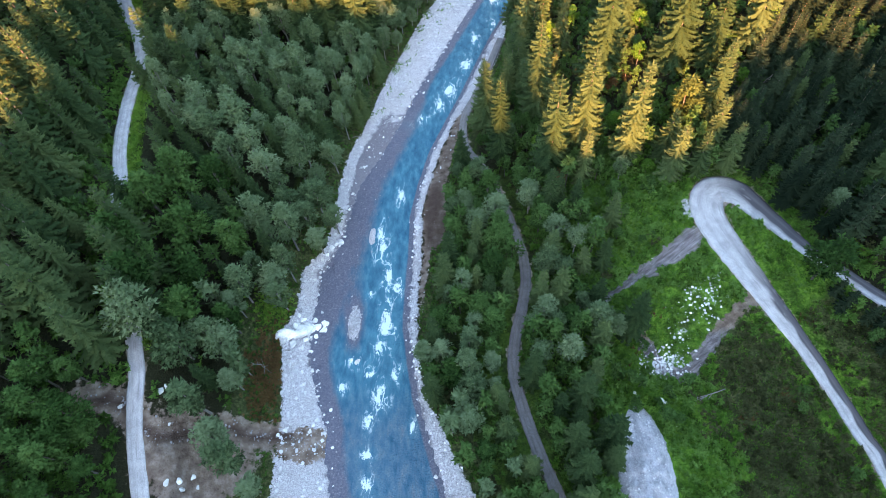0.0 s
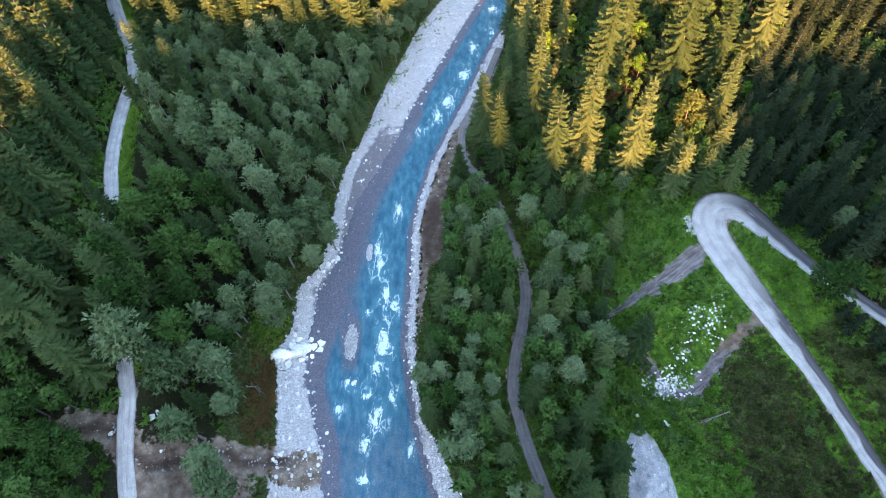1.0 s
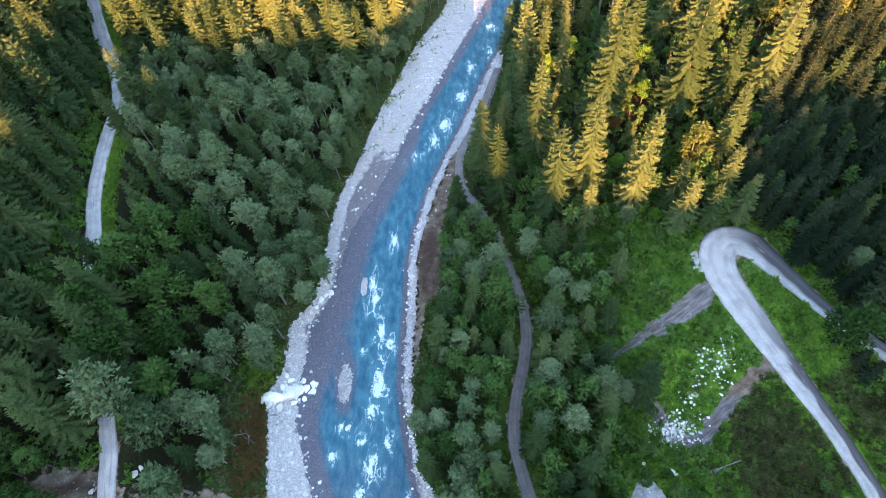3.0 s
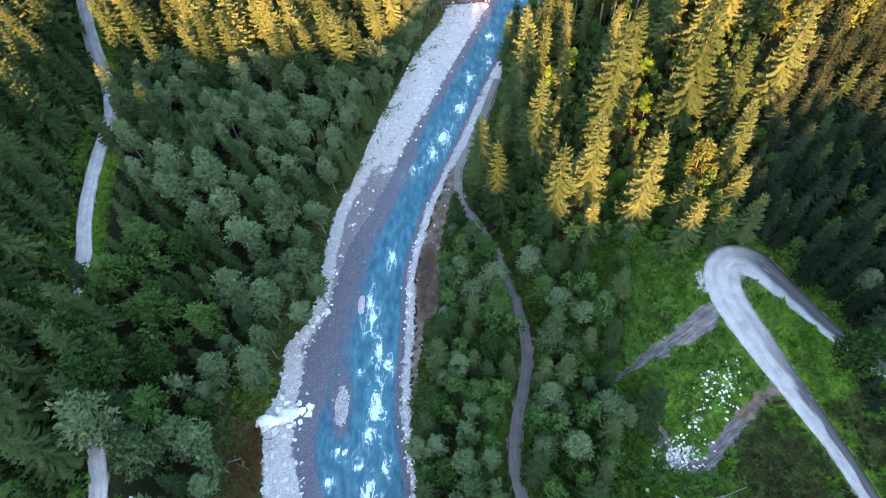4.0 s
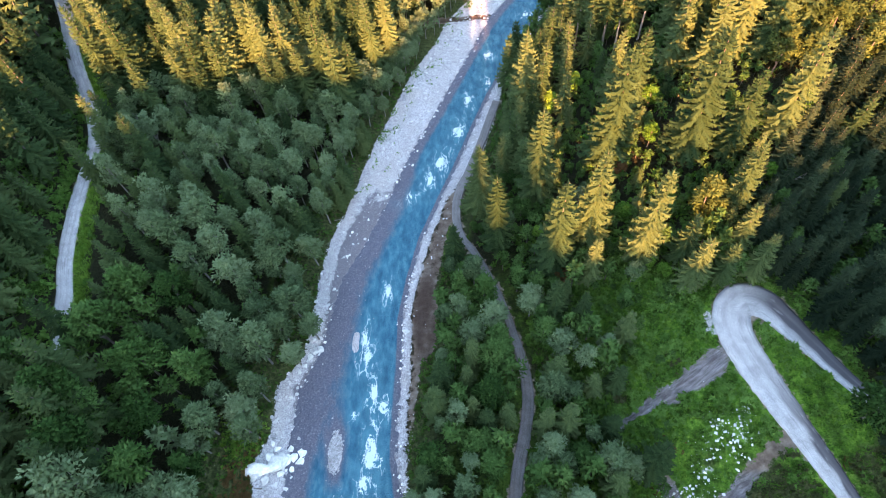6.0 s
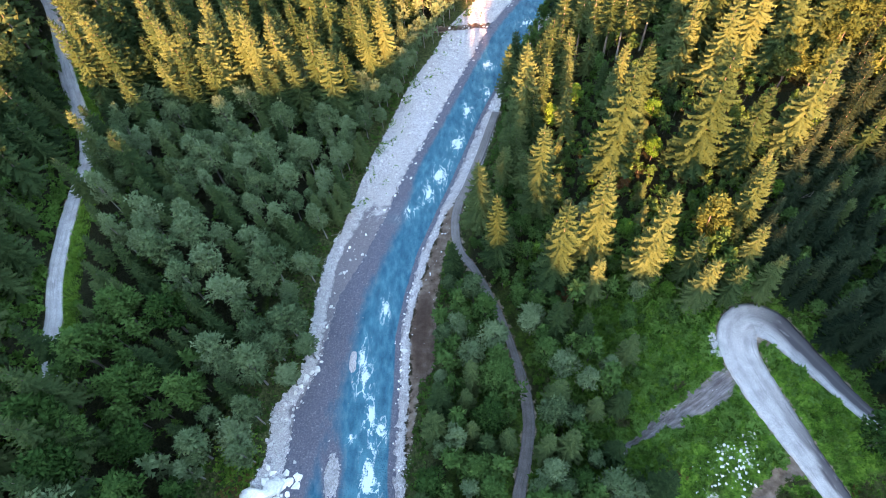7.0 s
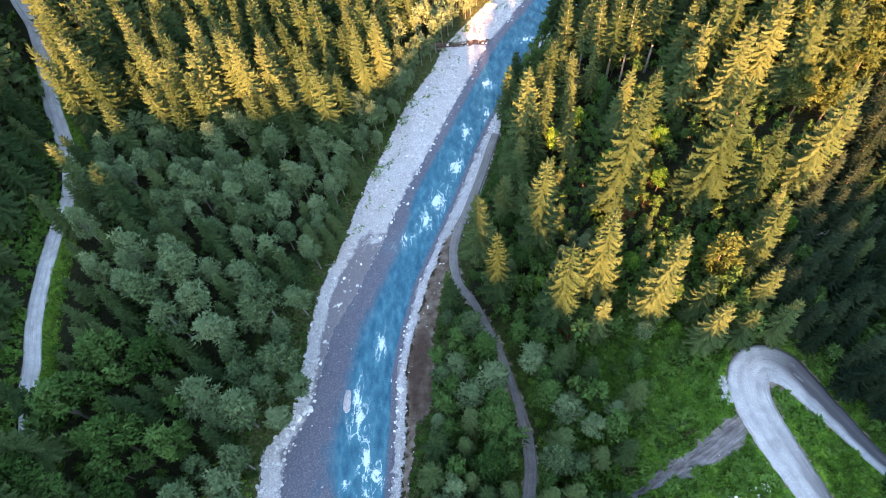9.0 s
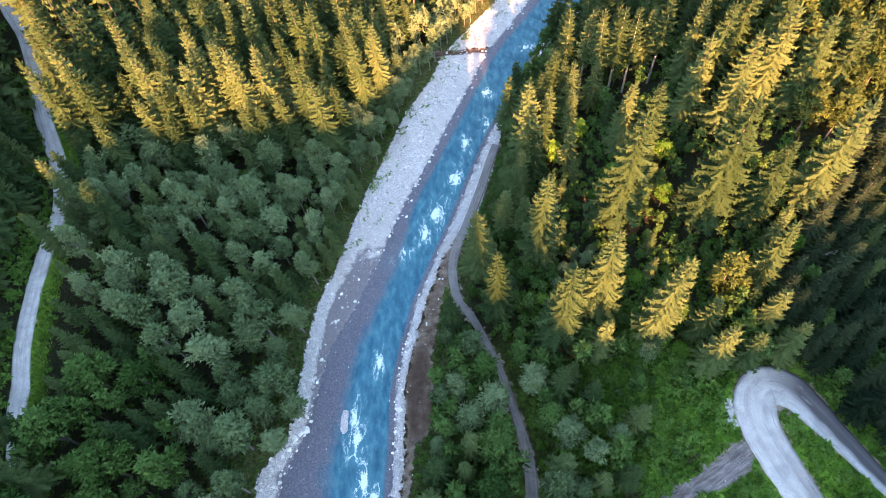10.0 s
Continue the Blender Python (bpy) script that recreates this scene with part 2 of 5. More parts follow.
LEFT_VEG = [(-33, -20), (-35, 5), (-35.6, 17), (-35.7, 23.3), (-35.6, 29.2), (-36.5, 34.4), (-37.3, 39.9), (-38.3, 45.8), (-36, 51.2), (-36, 59.8), (-31.8, 65.2), (-31, 71.1), (-30.7, 80.5), (-29.3, 91.6),
            (-26.3, 99.5), (-23.5, 110.8), (-20.9, 120.1), (-16.2, 133.5), (-12.3, 144.7), (-5.1, 158.7), (-2.5, 166.5), (4.6, 176.5), (13.3, 188.6), (32, 212), (65, 242), (130, 292)]
RIGHT_VEG = [(6, -20), (2.5, 5), (-1.6, 15.6), (-3.6, 19.2), (-6.3, 25.2), (-10.3, 32.8), (-11.6, 39.3), (-11.8, 46.2), (-10.6, 53.6), (-9.2, 65.7), (-8.5, 72.6), (-5.8, 83.4), (-4, 93.1), (-1.5, 99.6),
             (2.6, 109.3), (6.6, 121.6), (8.8, 129), (10.7, 137.1), (15.1, 148.5), (21.3, 160.8), (30.5, 175.2), (42, 185.5), (64, 204), (96, 228), (154, 268)]
LEFT_ROAD = [(-42, -20, 7), (-48.5, 5, 10.5), (-51.6, 14.4, 12.2), (-52.9, 19.2, 13.6), (-54, 23.9, 14.9), (-54.7, 28.8, 16.2), (-55.2, 33.1, 17.3), (-58.3, 42.5, 18.9), (-61.8, 52.8, 20.6), (-65.3, 63.9, 22.6),
             (-66.2, 68.9, 23.2), (-68, 75.4, 23.9), (-69.5, 83.6, 24.2), (-70.7, 91.4, 24), (-72.3, 102.5, 23.3), (-75.6, 111.2, 23), (-79.0, 117.5, 23.4), (-81.7, 122.5, 24.4), (-84.1, 127.9, 26),
             (-85.4, 131.7, 27.2), (-87.2, 137.6, 29), (-89.5, 143.1, 31), (-92.7, 148, 33.5), (-99, 156, 37), (-112, 164, 41)]
TRACK = [(20, -10, 2), (15, 6, 2), (11.8, 15.3, 2), (8.9, 23.4, 2), (7.1, 30.1, 2), (6, 36.2, 2), (6.7, 42.8, 2), (8.6, 49.8, 2), (9.7, 56.1, 2), (9.3, 62.8, 2), (7.6, 70.6, 2), (6.3, 75.3, 2), (4.3, 80.8, 2),
         (1.7, 86.7, 2), (-1, 91.1, 1.9), (-2, 97, 1.8), (-1.2, 103.1, 1.7), (1.3, 109.4, 1.6), (4.6, 118.5, 1.5), (7, 126, 1.4), (9, 132, 1.3)]
HAIRPIN = [(63, 2, 5), (62, 10, 5.1), (60.7, 19.6, 5.4), (59.5, 23.4, 5.5), (57.6, 29.6, 6.2), (54.6, 36.8, 7.8), (51.1, 43.9, 9.4), (48.3, 49.8, 10.5), (45.4, 57.1, 11.1), (44.0, 62.6, 11.4), (44.5, 66.6, 11.7),
           (47.0, 68.5, 12.0), (49.9, 67.0, 12.3), (52.0, 63.4, 12.7), (54.2, 58.8, 13.3), (57.2, 52.6, 14.1), (60.4, 47.9, 14.8), (63.6, 43.0, 15.5), (69, 36, 16.6), (78, 26, 18)]
SCAR_UPPER = [(39.8, 58.2), (36.8, 56.2), (33.2, 54.6), (29.6, 53.2), (27.3, 51.8), (22.7, 49.4)]
SCAR_LOWER = [(47.9, 45.7), (45.5, 44.2), (43, 42.2), (40.6, 39.8), (38.6, 37.4), (36.6, 35.9), (34.4, 36), (32.4, 37.6), (30.6, 40.4), (29.3, 43.6)]
CREEK = [(-27, 24), (-34.6, 26.2), (-39.9, 25.4), (-43.3, 26.4), (-47.4, 24.8), (-51.2, 23.2), (-57.6, 28.1), (-61, 26.5)]
SPOTS = [(40.8, 65.4, 11.5), (29.7, 53.7, 5.2), (38.1, 58.1, 10.7), (40.7, 45.6, 7), (36.3, 35.6, 0.3), (45.4, 45.6, 7.6), (70, 42, 17), (24.5, 29.8, 0.8), (28, 24, 0.6), (25.3, 38.3, 0.8), (43.7, 25.8, 2.2),
         (32, 92, 10), (56, 95, 24), (85, 70, 25), (64, 80, 18.5), (76, 84, 22), (95, 110, 50), (40, 150, 12), (75, 160, 34), (100, 190, 40), (-100, 80, 40), (-110, 140, 48), (-95, 30, 30), (-40, 150, 8), (-50, 200, 12),
         (-100, 230, 40), (130, 60, 60), (20, 5, 1), (75, 5, 7), (-45, 85, 10), (-46, 60, 9), (-48, 40, 9), (-50, 110, 12), (-60, 150, 16)]


def smooth_line(pts, gap):
    """Catmull-Rom through the points, sampled about every gap metres."""
    p = np.array(pts, float)
    p = np.vstack([2 * p[0] - p[1], p, 2 * p[-1] - p[-2]])
    out = []
    for i in range(1, len(p) - 2):
        n = max(1, int(np.linalg.norm(p[i + 1] - p[i]) / gap))
        t = np.linspace(0, 1, n, endpoint=False)[:, None]
        a, b, c, d = p[i - 1], p[i], p[i + 1], p[i + 2]
        out.append(0.5 * (2 * b + (c - a) * t + (2 * a - 5 * b + 4 * c - d) * t * t + (3 * b - a - 3 * c + d) * t ** 3))
    return np.vstack(out + [p[-2:-1]])


def at_y(line, y):
    q = np.array(line, float)
    return np.interp(y, q[:, 1], q[:, 0])


def near_line(x, y, line, reach=14.0):
    """The distance to a sampled line where it is under reach, and the line's height there."""
    x, y = np.asarray(x, float), np.asarray(y, float)
    shape = x.shape
    x, y = x.ravel(), y.ravel()
    best, h = np.full(x.shape, reach * reach), np.zeros(x.shape)
    lo, hi = line[:, :2].min(0) - reach, line[:, :2].max(0) + reach
    ok = np.nonzero((x > lo[0]) & (x < hi[0]) & (y > lo[1]) & (y < hi[1]))[0]
    for part in np.array_split(ok, max(1, len(ok) // 4000)):
        d = (x[part, None] - line[None, :, 0]) ** 2 + (y[part, None] - line[None, :, 1]) ** 2
        k = d.argmin(1)
        v = d[np.arange(len(part)), k]
        best[part] = np.minimum(v, reach * reach)
        if line.shape[1] > 2:
            h[part] = line[k, 2]
    return np.sqrt(best).reshape(shape), h.reshape(shape)


def ease(v, a, b):
    t = np.clip((v - a) / (b - a), 0, 1)
    return t * t * (3 - 2 * t)


def lumps(x, y, scale, seed=0):
    """A cheap smooth random field, about -1 to 1."""
    rs = np.random.RandomState(seed)
    z = 0
    for k in range(7):
        a, ph, f = rs.uniform(0, 6.28), rs.uniform(0, 6.28), rs.uniform(0.6, 1.7) / scale
        b, ph2 = a + rs.uniform(0.9, 2.2), rs.uniform(0, 6.28)
        z = z + np.sin((x * math.cos(a) + y * math.sin(a)) * f * 6.28 + ph) * np.sin((x * math.cos(b) + y * math.sin(b)) * f * 5.1 + ph2)
    return z / 3.5


S_LROAD, S_TRACK, S_HAIR = smooth_line(LEFT_ROAD, 0.5), smooth_line(TRACK, 0.7), smooth_line(HAIRPIN, 0.25)
S_SCAR1, S_SCAR2, S_CREEK = smooth_line(SCAR_UPPER, 0.8), smooth_line(SCAR_LOWER, 0.8), smooth_line(CREEK, 0.8)
S_FARCREEK = smooth_line([(-9, 165.5), (-4, 166.5), (3, 167.2), (9.5, 168)], 0.8)

KNOTS = ([(x, y, 0.1) for x, y in LEFT_WATER[::2] + RIGHT_WATER[::2]] + [(x, y, 1.2) for x, y in LEFT_VEG[::2]] + [(x, y, 1.2) for x, y in RIGHT_VEG[::2]]
         + LEFT_ROAD[::2] + TRACK[::2] + HAIRPIN[::2] + SPOTS)


def plate(knots, stiff):
    """A thin plate through the heights."""
    k = np.array(knots, float)
    c, n = k[:, :2], len(k)
    phi = lambda r: np.where(r > 1e-9, r * r * np.log(np.maximum(r, 1e-9)), 0)
    a = np.zeros((n + 3, n + 3))
    a[:n, :n] = phi(np.hypot(c[:, None, 0] - c[None, :, 0], c[:, None, 1] - c[None, :, 1])) + np.eye(n) * stiff
    a[:n, n], a[:n, n + 1:] = 1, c
    a[n:, :n] = a[:n, n:].T
    w = np.linalg.solve(a, np.r_[k[:, 2], 0, 0, 0])

    def height(x, y):
        x, y = np.asarray(x, float), np.asarray(y, float)
        z = w[n] + w[n + 1] * x + w[n + 2] * y
        for (cx, cy), q in zip(c, w[:n]):
            z = z + q * phi(np.hypot(x - cx, y - cy))
        return z
    return height


PLATE = plate(KNOTS, 20.0)
# skyline of the ridge that keeps the valley floor in shade: height of the shade's edge above the plan's y = 114 line
SHADE = [(-400, 150), (-200, 90), (-120, 40), (-89, 25), (-80, 24.5), (-76, 27), (-71, 29), (-67, 29.5), (-62, 29.5), (-57, 27), (-53, 25.5), (-45, 24), (-30, 21), (-21, 16.5), (-16, 19), (-11, 21), (-1.3, 24), (3.4, 22), (4.6, 10), (5.3, 6), (6.9, 6), (7.6, 20), (13.4, 20), (14.2, 9),
         (15.5, 8), (17.5, 3.5), (18.8, 4), (19.6, 9), (20.4, 5), (25, 4.8), (33, 5.5), (43, 9.5), (47, 11.5), (51, 18), (55.7, 20.5), (61, 23), (67, 23), (68, 19), (69, 19), (70, 23), (80, 27), (110, 80), (200, 120), (400, 160)]
RIDGE_FAR = 420.0


def mountains(x, y):
    u = x * math.cos(radians(SUN_AZ)) - (y - 114) * math.sin(radians(SUN_AZ))
    v = x * H_SUN[0] + (y - 114) * H_SUN[1]
    sk = np.array(SHADE, float)
    top = RIDGE_FAR * math.tan(radians(SUN_EL)) + np.interp(u, sk[:, 0], sk[:, 1])
    ridge = top * np.clip(1 - np.abs(v - RIDGE_FAR) / 330, 0, 1) ** 1.2
    river = np.where(y < 190, at_y(LEFT_WATER, np.clip(y, -20, 190)) + 8, 23 + (y - 190) * 0.9)
    side = np.clip(np.abs(x - river) - 25, 0, 900) * 0.42 * (0.25 + 0.75 * ease(y, -40, 110)) + 18 * lumps(x, y, 160, 3) * ease(np.abs(x - river), 60, 300) * ease(y, 0, 150)
    far = ease(y, 330, 900) * (120 + 60 * lumps(x, y, 300, 5))
    return np.maximum(side + far, ridge)


def land(x, y):
    x, y = np.asarray(x, float), np.asarray(y, float)
    out = np.maximum(np.maximum(-100 - x, x - 105), np.maximum(-15 - y, y - 235))
    w = ease(out, 0, 60)
    z = mountains(x, y) * w
    ok = w < 1
    z[ok] += PLATE(x[ok], y[ok]) * (1 - w[ok])
    for line, half, reach in ((S_LROAD, 2.7, 3.5), (S_TRACK, 2.0, 2.5), (S_HAIR, 2.2 + 1.7 * np.exp(-(np.hypot(x - 46, y - 67) / 12) ** 2), 2.6)):
        d, h = near_line(x, y, line)
        z = z + (h - 0.32 - z) * (1 - ease(d - half, 0, reach))
    return z


def ground_fields(x, y):
    """Height with channel and small relief, and the masks for meadow, gravel and bare earth."""
    z = land(x, y)
    l, r, lv, rv = [at_y(k, y) for k in (LEFT_WATER, RIGHT_WATER, LEFT_VEG, RIGHT_VEG)]
    inside = np.minimum(x - l, r - x)
    chan = (y > -20) & (y < 290)
    z = np.where(chan & (inside > -1.0), np.minimum(z, 0.1) - 1.3 * ease(inside, -1.0, 2.5), z)
    for ix, iy, ia, ib in ((-24.5, 48, 2.1, 6.0), (-22.3, 68.5, 1.3, 4.0)):
        z = np.maximum(z, np.where(chan, 0.55 - 1.2 * np.hypot((x - ix) / ia, (y - iy) / ib) ** 2, -9))
    bar = np.where(chan, np.minimum(x - lv, rv - x), -9.0)
    on_bar = chan & (bar > -2) & (inside < 0)
    z = np.where(on_bar, z * 0.4 + 0.6 * (0.15 + 0.9 * ease(-inside, 0, 5)), z)
    gravel = ease(bar, -1.2, 1.0)
    d_l, d_t, d_h = near_line(x, y, S_LROAD)[0], near_line(x, y, S_TRACK)[0], near_line(x, y, S_HAIR)[0]
    west = x < at_y([(63, 2), (57.6, 29.6), (51.1, 43.9), (44, 62.6), (44, 80)], y) + 4.5
    wide = np.where(west, np.interp(y, [20, 38, 45, 53, 60, 70], [1.35, 1.6, 2.1, 2.65, 3.0, 3.3]), np.interp(y, [45, 53, 59, 64, 70], [1.25, 1.3, 1.9, 2.6, 3.2]))
    road = np.minimum(np.minimum(d_l - np.interp(y, [0, 40, 62, 95, 120], [1.35, 1.35, 1.45, 1.4, 1.4]), d_t - 1.05), d_h - wide)
    d1, d2, dc = near_line(x, y, S_SCAR1)[0], near_line(x, y, S_SCAR2)[0], near_line(x, y, S_CREEK)[0]
    d1 = np.maximum(d1 + 0.55 * lumps(x, y, 3.4, 73), 0)
    d2 = np.maximum(d2 + 0.5 * lumps(x, y, 3.0, 74), 0)
    taper = np.clip((x - 26) / 12, 0.15, 1)
    earth = np.maximum.reduce([1 - ease(d1 / (0.28 + 1.05 * taper), 0.3, 2.9), 0.95 * (1 - ease(d2, 0.2, 2.3)), 0.75 * (1 - ease(road, -0.4, 0.8)), 1 - ease(dc, 0.6, 4.2), 1 - ease(np.hypot((x + 31) / 6.5, (y - 24.5) / 4.5), 0.5, 1.2)])
    flat = (1 - ease(np.hypot((x + 46) / 8.5, (y - 21) / 8.0), 0.5, 1.3))
    earth = np.maximum(earth, flat)
    gravel = gravel * ease(np.hypot((x + 31) / 6.0, (y - 24.5) / 4.0), 0.5, 1.1)
    brown = (1 - ease(np.hypot((x + 8.6) / 2.6, (y - 73) / 9.5), 0.75, 1.15))
    earth, gravel = np.maximum(earth, brown), gravel * (1 - brown)
    mud = ease(x - r + 0.5 * lumps(x, y, 5, 76), 1.2, 3.4) * (1 - ease(x - rv, -0.6, 0.8)) * ease(y, 38, 46) * (1 - ease(y, 100, 112))
    earth, gravel = np.maximum(earth, 0.8 * mud), gravel * (1 - mud)
    patch = 1 - ease(np.hypot((x - 40.6) / 1.7, (y - 64.5) / 3.0), 0.6, 1.2)
    gravel = np.maximum(gravel, 0.5 * patch)
    screes = 1 - ease(np.hypot((x - 33.4) / 4.6, (y - 37.1 - 0.25 * (x - 33)) / 2.3), 0.1, 1.3)
    gravel = np.maximum(gravel, 0.52 * screes)
    for qx, qy, qr in ((41.3, 47.2, 2.0), (39.2, 49.0, 1.6), (36.5, 42.5, 1.8)):
        gravel = np.maximum(gravel, 0.42 * (1 - ease(np.hypot(x - qx, y - qy) / qr, 0.2, 1.3)))
    dfc = near_line(x, y, S_FARCREEK)[0]
    earth, gravel = np.maximum(earth, 1 - ease(dfc, 0.7, 1.7)), gravel * ease(dfc, 0.6, 1.5)
    z = z - 0.5 * (1 - ease(dfc, 0.3, 1.6))
    open_hill = ease(x, 15, 22) * (1 - ease(y + 0.25 * (x - 45), 68, 78)) * (1 - ease(x - at_y([(64, 0), (63, 22), (60.5, 32), (58, 40), (57, 50), (55, 60), (51, 70), (46, 76)], y), 1, 4.5))
    strip = 0.75 * ease(y, 33, 38) * (1 - ease(np.abs(d_l - 2.3), 0.6, 1.5)) * (x > at_y([q[:2] for q in LEFT_ROAD], y))
    near_bank = np.maximum(ease(x - lv, -9, -6) * (1 - ease(x - lv, 0, 1)), 0.9 * ease(x - rv, -0.5, 0.5) * (1 - ease(x - rv, 3, 6))) * chan
    weedy = 0.40 * ease(x, 38, 44) * ease(near_line(x, y, S_HAIR)[0], 2.5, 6.0) * (1 - ease(y, 38, 46)) + 0.3 * (near_bank > 0.4) - 0.12 * open_hill * ease(y, 44, 52)
    meadow = np.maximum.reduce([open_hill, strip, near_bank, 0.45 * ease(x, -8, 0) * (1 - ease(x, 18, 25)) * (1 - ease(y, 70, 90))])
    dc_dig = 1 - ease(dc, 0.5, 2.2)
    z = z - 0.9 * dc_dig * (x < -33) * (near_line(x, y, S_LROAD)[0] > 2.5)
    rough = 0.25 * lumps(x, y, 9, 1) + 0.12 * lumps(x, y, 3.1, 2)
    z = z + rough * ease(road, 0.2, 3) * ease(-inside, 0, 3) * np.where(on_bar, 0.5, 1.0)
    z = z - 0.9 * (1 - ease(np.hypot((x - 39) / 3.2, (y - 43) / 3), 0.4, 1.2))
    ground_fields.weedy = weedy
    ground_fields.scraped = np.clip(1.2 - 0.3 * np.minimum(d1, d2 + 14 * ease(y, 41, 45)), 0, 0.9)
    ground_fields.wet = np.where(chan, ease(x - lv, 1.6, 4.0) * (x < l + 1) * ease(y, 54, 64) * (1 - ease(y, 94, 108)) + 0.35 * ease(inside, -1.6, -0.2) * (inside < 0.5) + 0.30 + 0.12 * lumps(x, y, 6, 75), 0)
    ground_fields.damp = np.clip(0.85 * (1 - ease(dc, 0.3, 1.3)) * (x < -34) + 0.8 * (1 - ease(dfc, 0.4, 1.2)) + 0.55 * brown + 0.30 * mud + 0.35 * (1 - ease(d1, 0.2, 1.3)) * (lumps(x, y, 2.2, 71) > 0) + 0.25 * (1 - ease(d2, 0.2, 1.5)), 0, 0.9)
    return z, meadow, gravel, earth, road, inside


def z_at(x, y):
    return float(ground_fields(np.array([x]), np.array([y]))[0][0])


def grid_mesh(name, co, nx, ny, mat, parent=None, attrs=(), smooth=True):
    """A mesh over an ny by nx grid of points."""
    i = np.arange(nx * ny).reshape(ny, nx)
    quads = np.stack([i[:-1, :-1], i[:-1, 1:], i[1:, 1:], i[1:, :-1]], -1).reshape(-1, 4)
    me = bpy.data.meshes.new(name)
    fill(me, co, quads, mat, attrs, smooth)
    ob = new(name, me)
    ob.parent = parent
    return ob


def fill(me, co, faces, mat, attrs=(), smooth=False):
    co, faces = np.asarray(co, np.float32), np.asarray(faces, np.int32)
    me.vertices.add(len(co))
    me.vertices.foreach_set("co", co.ravel())
    n, k = faces.shape
    me.loops.add(n * k)
    me.loops.foreach_set("vertex_index", faces.ravel())
    me.polygons.add(n)
    me.polygons.foreach_set("loop_start", np.arange(n, dtype=np.int32) * k)
    me.polygons.foreach_set("use_smooth", np.full(n, smooth))
    me.update(calc_edges=True)
    for key, v in attrs:
        me.attributes.new(key, "FLOAT", "POINT").data.foreach_set("value", np.asarray(v, np.float32))
    me.materials.append(mat)
    return me


def spread(lo, hi, gap, far, grow=1.18):
    mid = np.arange(lo, hi + gap, gap)
    out, step_, v = [], gap, 0.0
    while v < far:
        step_ *= grow
        v += step_
        out.append(v)
    out = np.array(out)
    return np.r_[(lo - out)[::-1], mid, mid[-1] + out]


# ---- ground ----
gx, gy = spread(-98, 92, 0.8, 3500), spread(8, 205, 0.8, 3500)
gy = np.sort(np.r_[gy, 114 - RIDGE_FAR])     # a row of points along the crest
GX, GY = np.meshgrid(gx, gy)
gz, g_meadow, g_gravel, g_earth, _, _ = ground_fields(GX, GY)
g_scraped = ground_fields.scraped.copy()
g_weedy, g_damp, g_wet = ground_fields.weedy.copy(), ground_fields.damp.copy(), ground_fields.wet.copy()
ground = grid_mesh("ground", np.stack([GX, GY, gz], -1).reshape(-1, 3), len(gx), len(gy), M_GROUND,
                   attrs=[("meadow", g_meadow.ravel()), ("gravel", g_gravel.ravel()), ("earth", g_earth.ravel()), ("weedy", g_weedy.ravel()), ("damp", g_damp.ravel()), ("wet", g_wet.ravel()), ("scraped", g_scraped.ravel())])
tagged(ground, "dark forest floor, green meadow and pale gravel banks", "ground", kind="structure")


def bilinear(x, y):
    """The height of the ground mesh."""
    i = np.clip(np.searchsorted(gx, x) - 1, 0, len(gx) - 2)
    j = np.clip(np.searchsorted(gy, y) - 1, 0, len(gy) - 2)
    u, v = (x - gx[i]) / (gx[i + 1] - gx[i]), (y - gy[j]) / (gy[j + 1] - gy[j])
    return (gz[j, i] * (1 - u) + gz[j, i + 1] * u) * (1 - v) + (gz[j + 1, i] * (1 - u) + gz[j + 1, i + 1] * u) * v


def strip_mesh(name, line, half, mat, lift=0.06, across=11, ruts=(0.42, 0.13), damp=0.0):
    """A road bed draped along a line; half is one width or one for each sample."""
    p = np.asarray(line)[:, :2]
    t = np.gradient(p, axis=0)
    t /= np.linalg.norm(t, axis=1)[:, None]
    nrm = np.stack([-t[:, 1], t[:, 0]], -1)
    s = np.r_[-1.0, np.linspace(-0.985, 0.985, across), 1.0]
    across += 2
    half = np.broadcast_to(np.asarray(half, float), (len(p),))
    wob = 1 + 0.05 * lumps(p[:, 0], p[:, 1], 9, 8) + 0.04 * lumps(p[:, 0], p[:, 1], 2.6, 18)
    xy = p[:, None] + nrm[:, None] * (s[None, :, None] * (half * wob)[:, None, None])
    z = np.asarray(line)[:, 2:3] + 0.03 - 0.08 * np.abs(s)[None] ** 6 - 0.45 * (np.abs(s)[None] > 0.99) + lift * 0.4 * (np.abs(s)[None] < 0.25) + 0.015 * lumps(xy[..., 0], xy[..., 1], 2.5, 9)
    rut = np.exp(-((np.abs(s) - ruts[0]) / ruts[1]) ** 2)[None] * (0.6 + 0.4 * lumps(xy[..., 0], xy[..., 1], 7, 4))
    co = np.concatenate([xy, z[..., None]], -1).reshape(-1, 3)
    run = np.r_[0, np.cumsum(np.hypot(*np.diff(p, axis=0).T))]
    along, lane = np.repeat(run[:, None], across, 1), s[None] * half[:, None]
    return grid_mesh(name, co, across, len(p), mat, attrs=[("rut", np.clip(rut, 0, 1).ravel()), ("along", along.ravel()), ("lane", lane.ravel()), ("damp", (np.zeros((len(p), across)) if np.isscalar(damp) else damp(s)).ravel())])


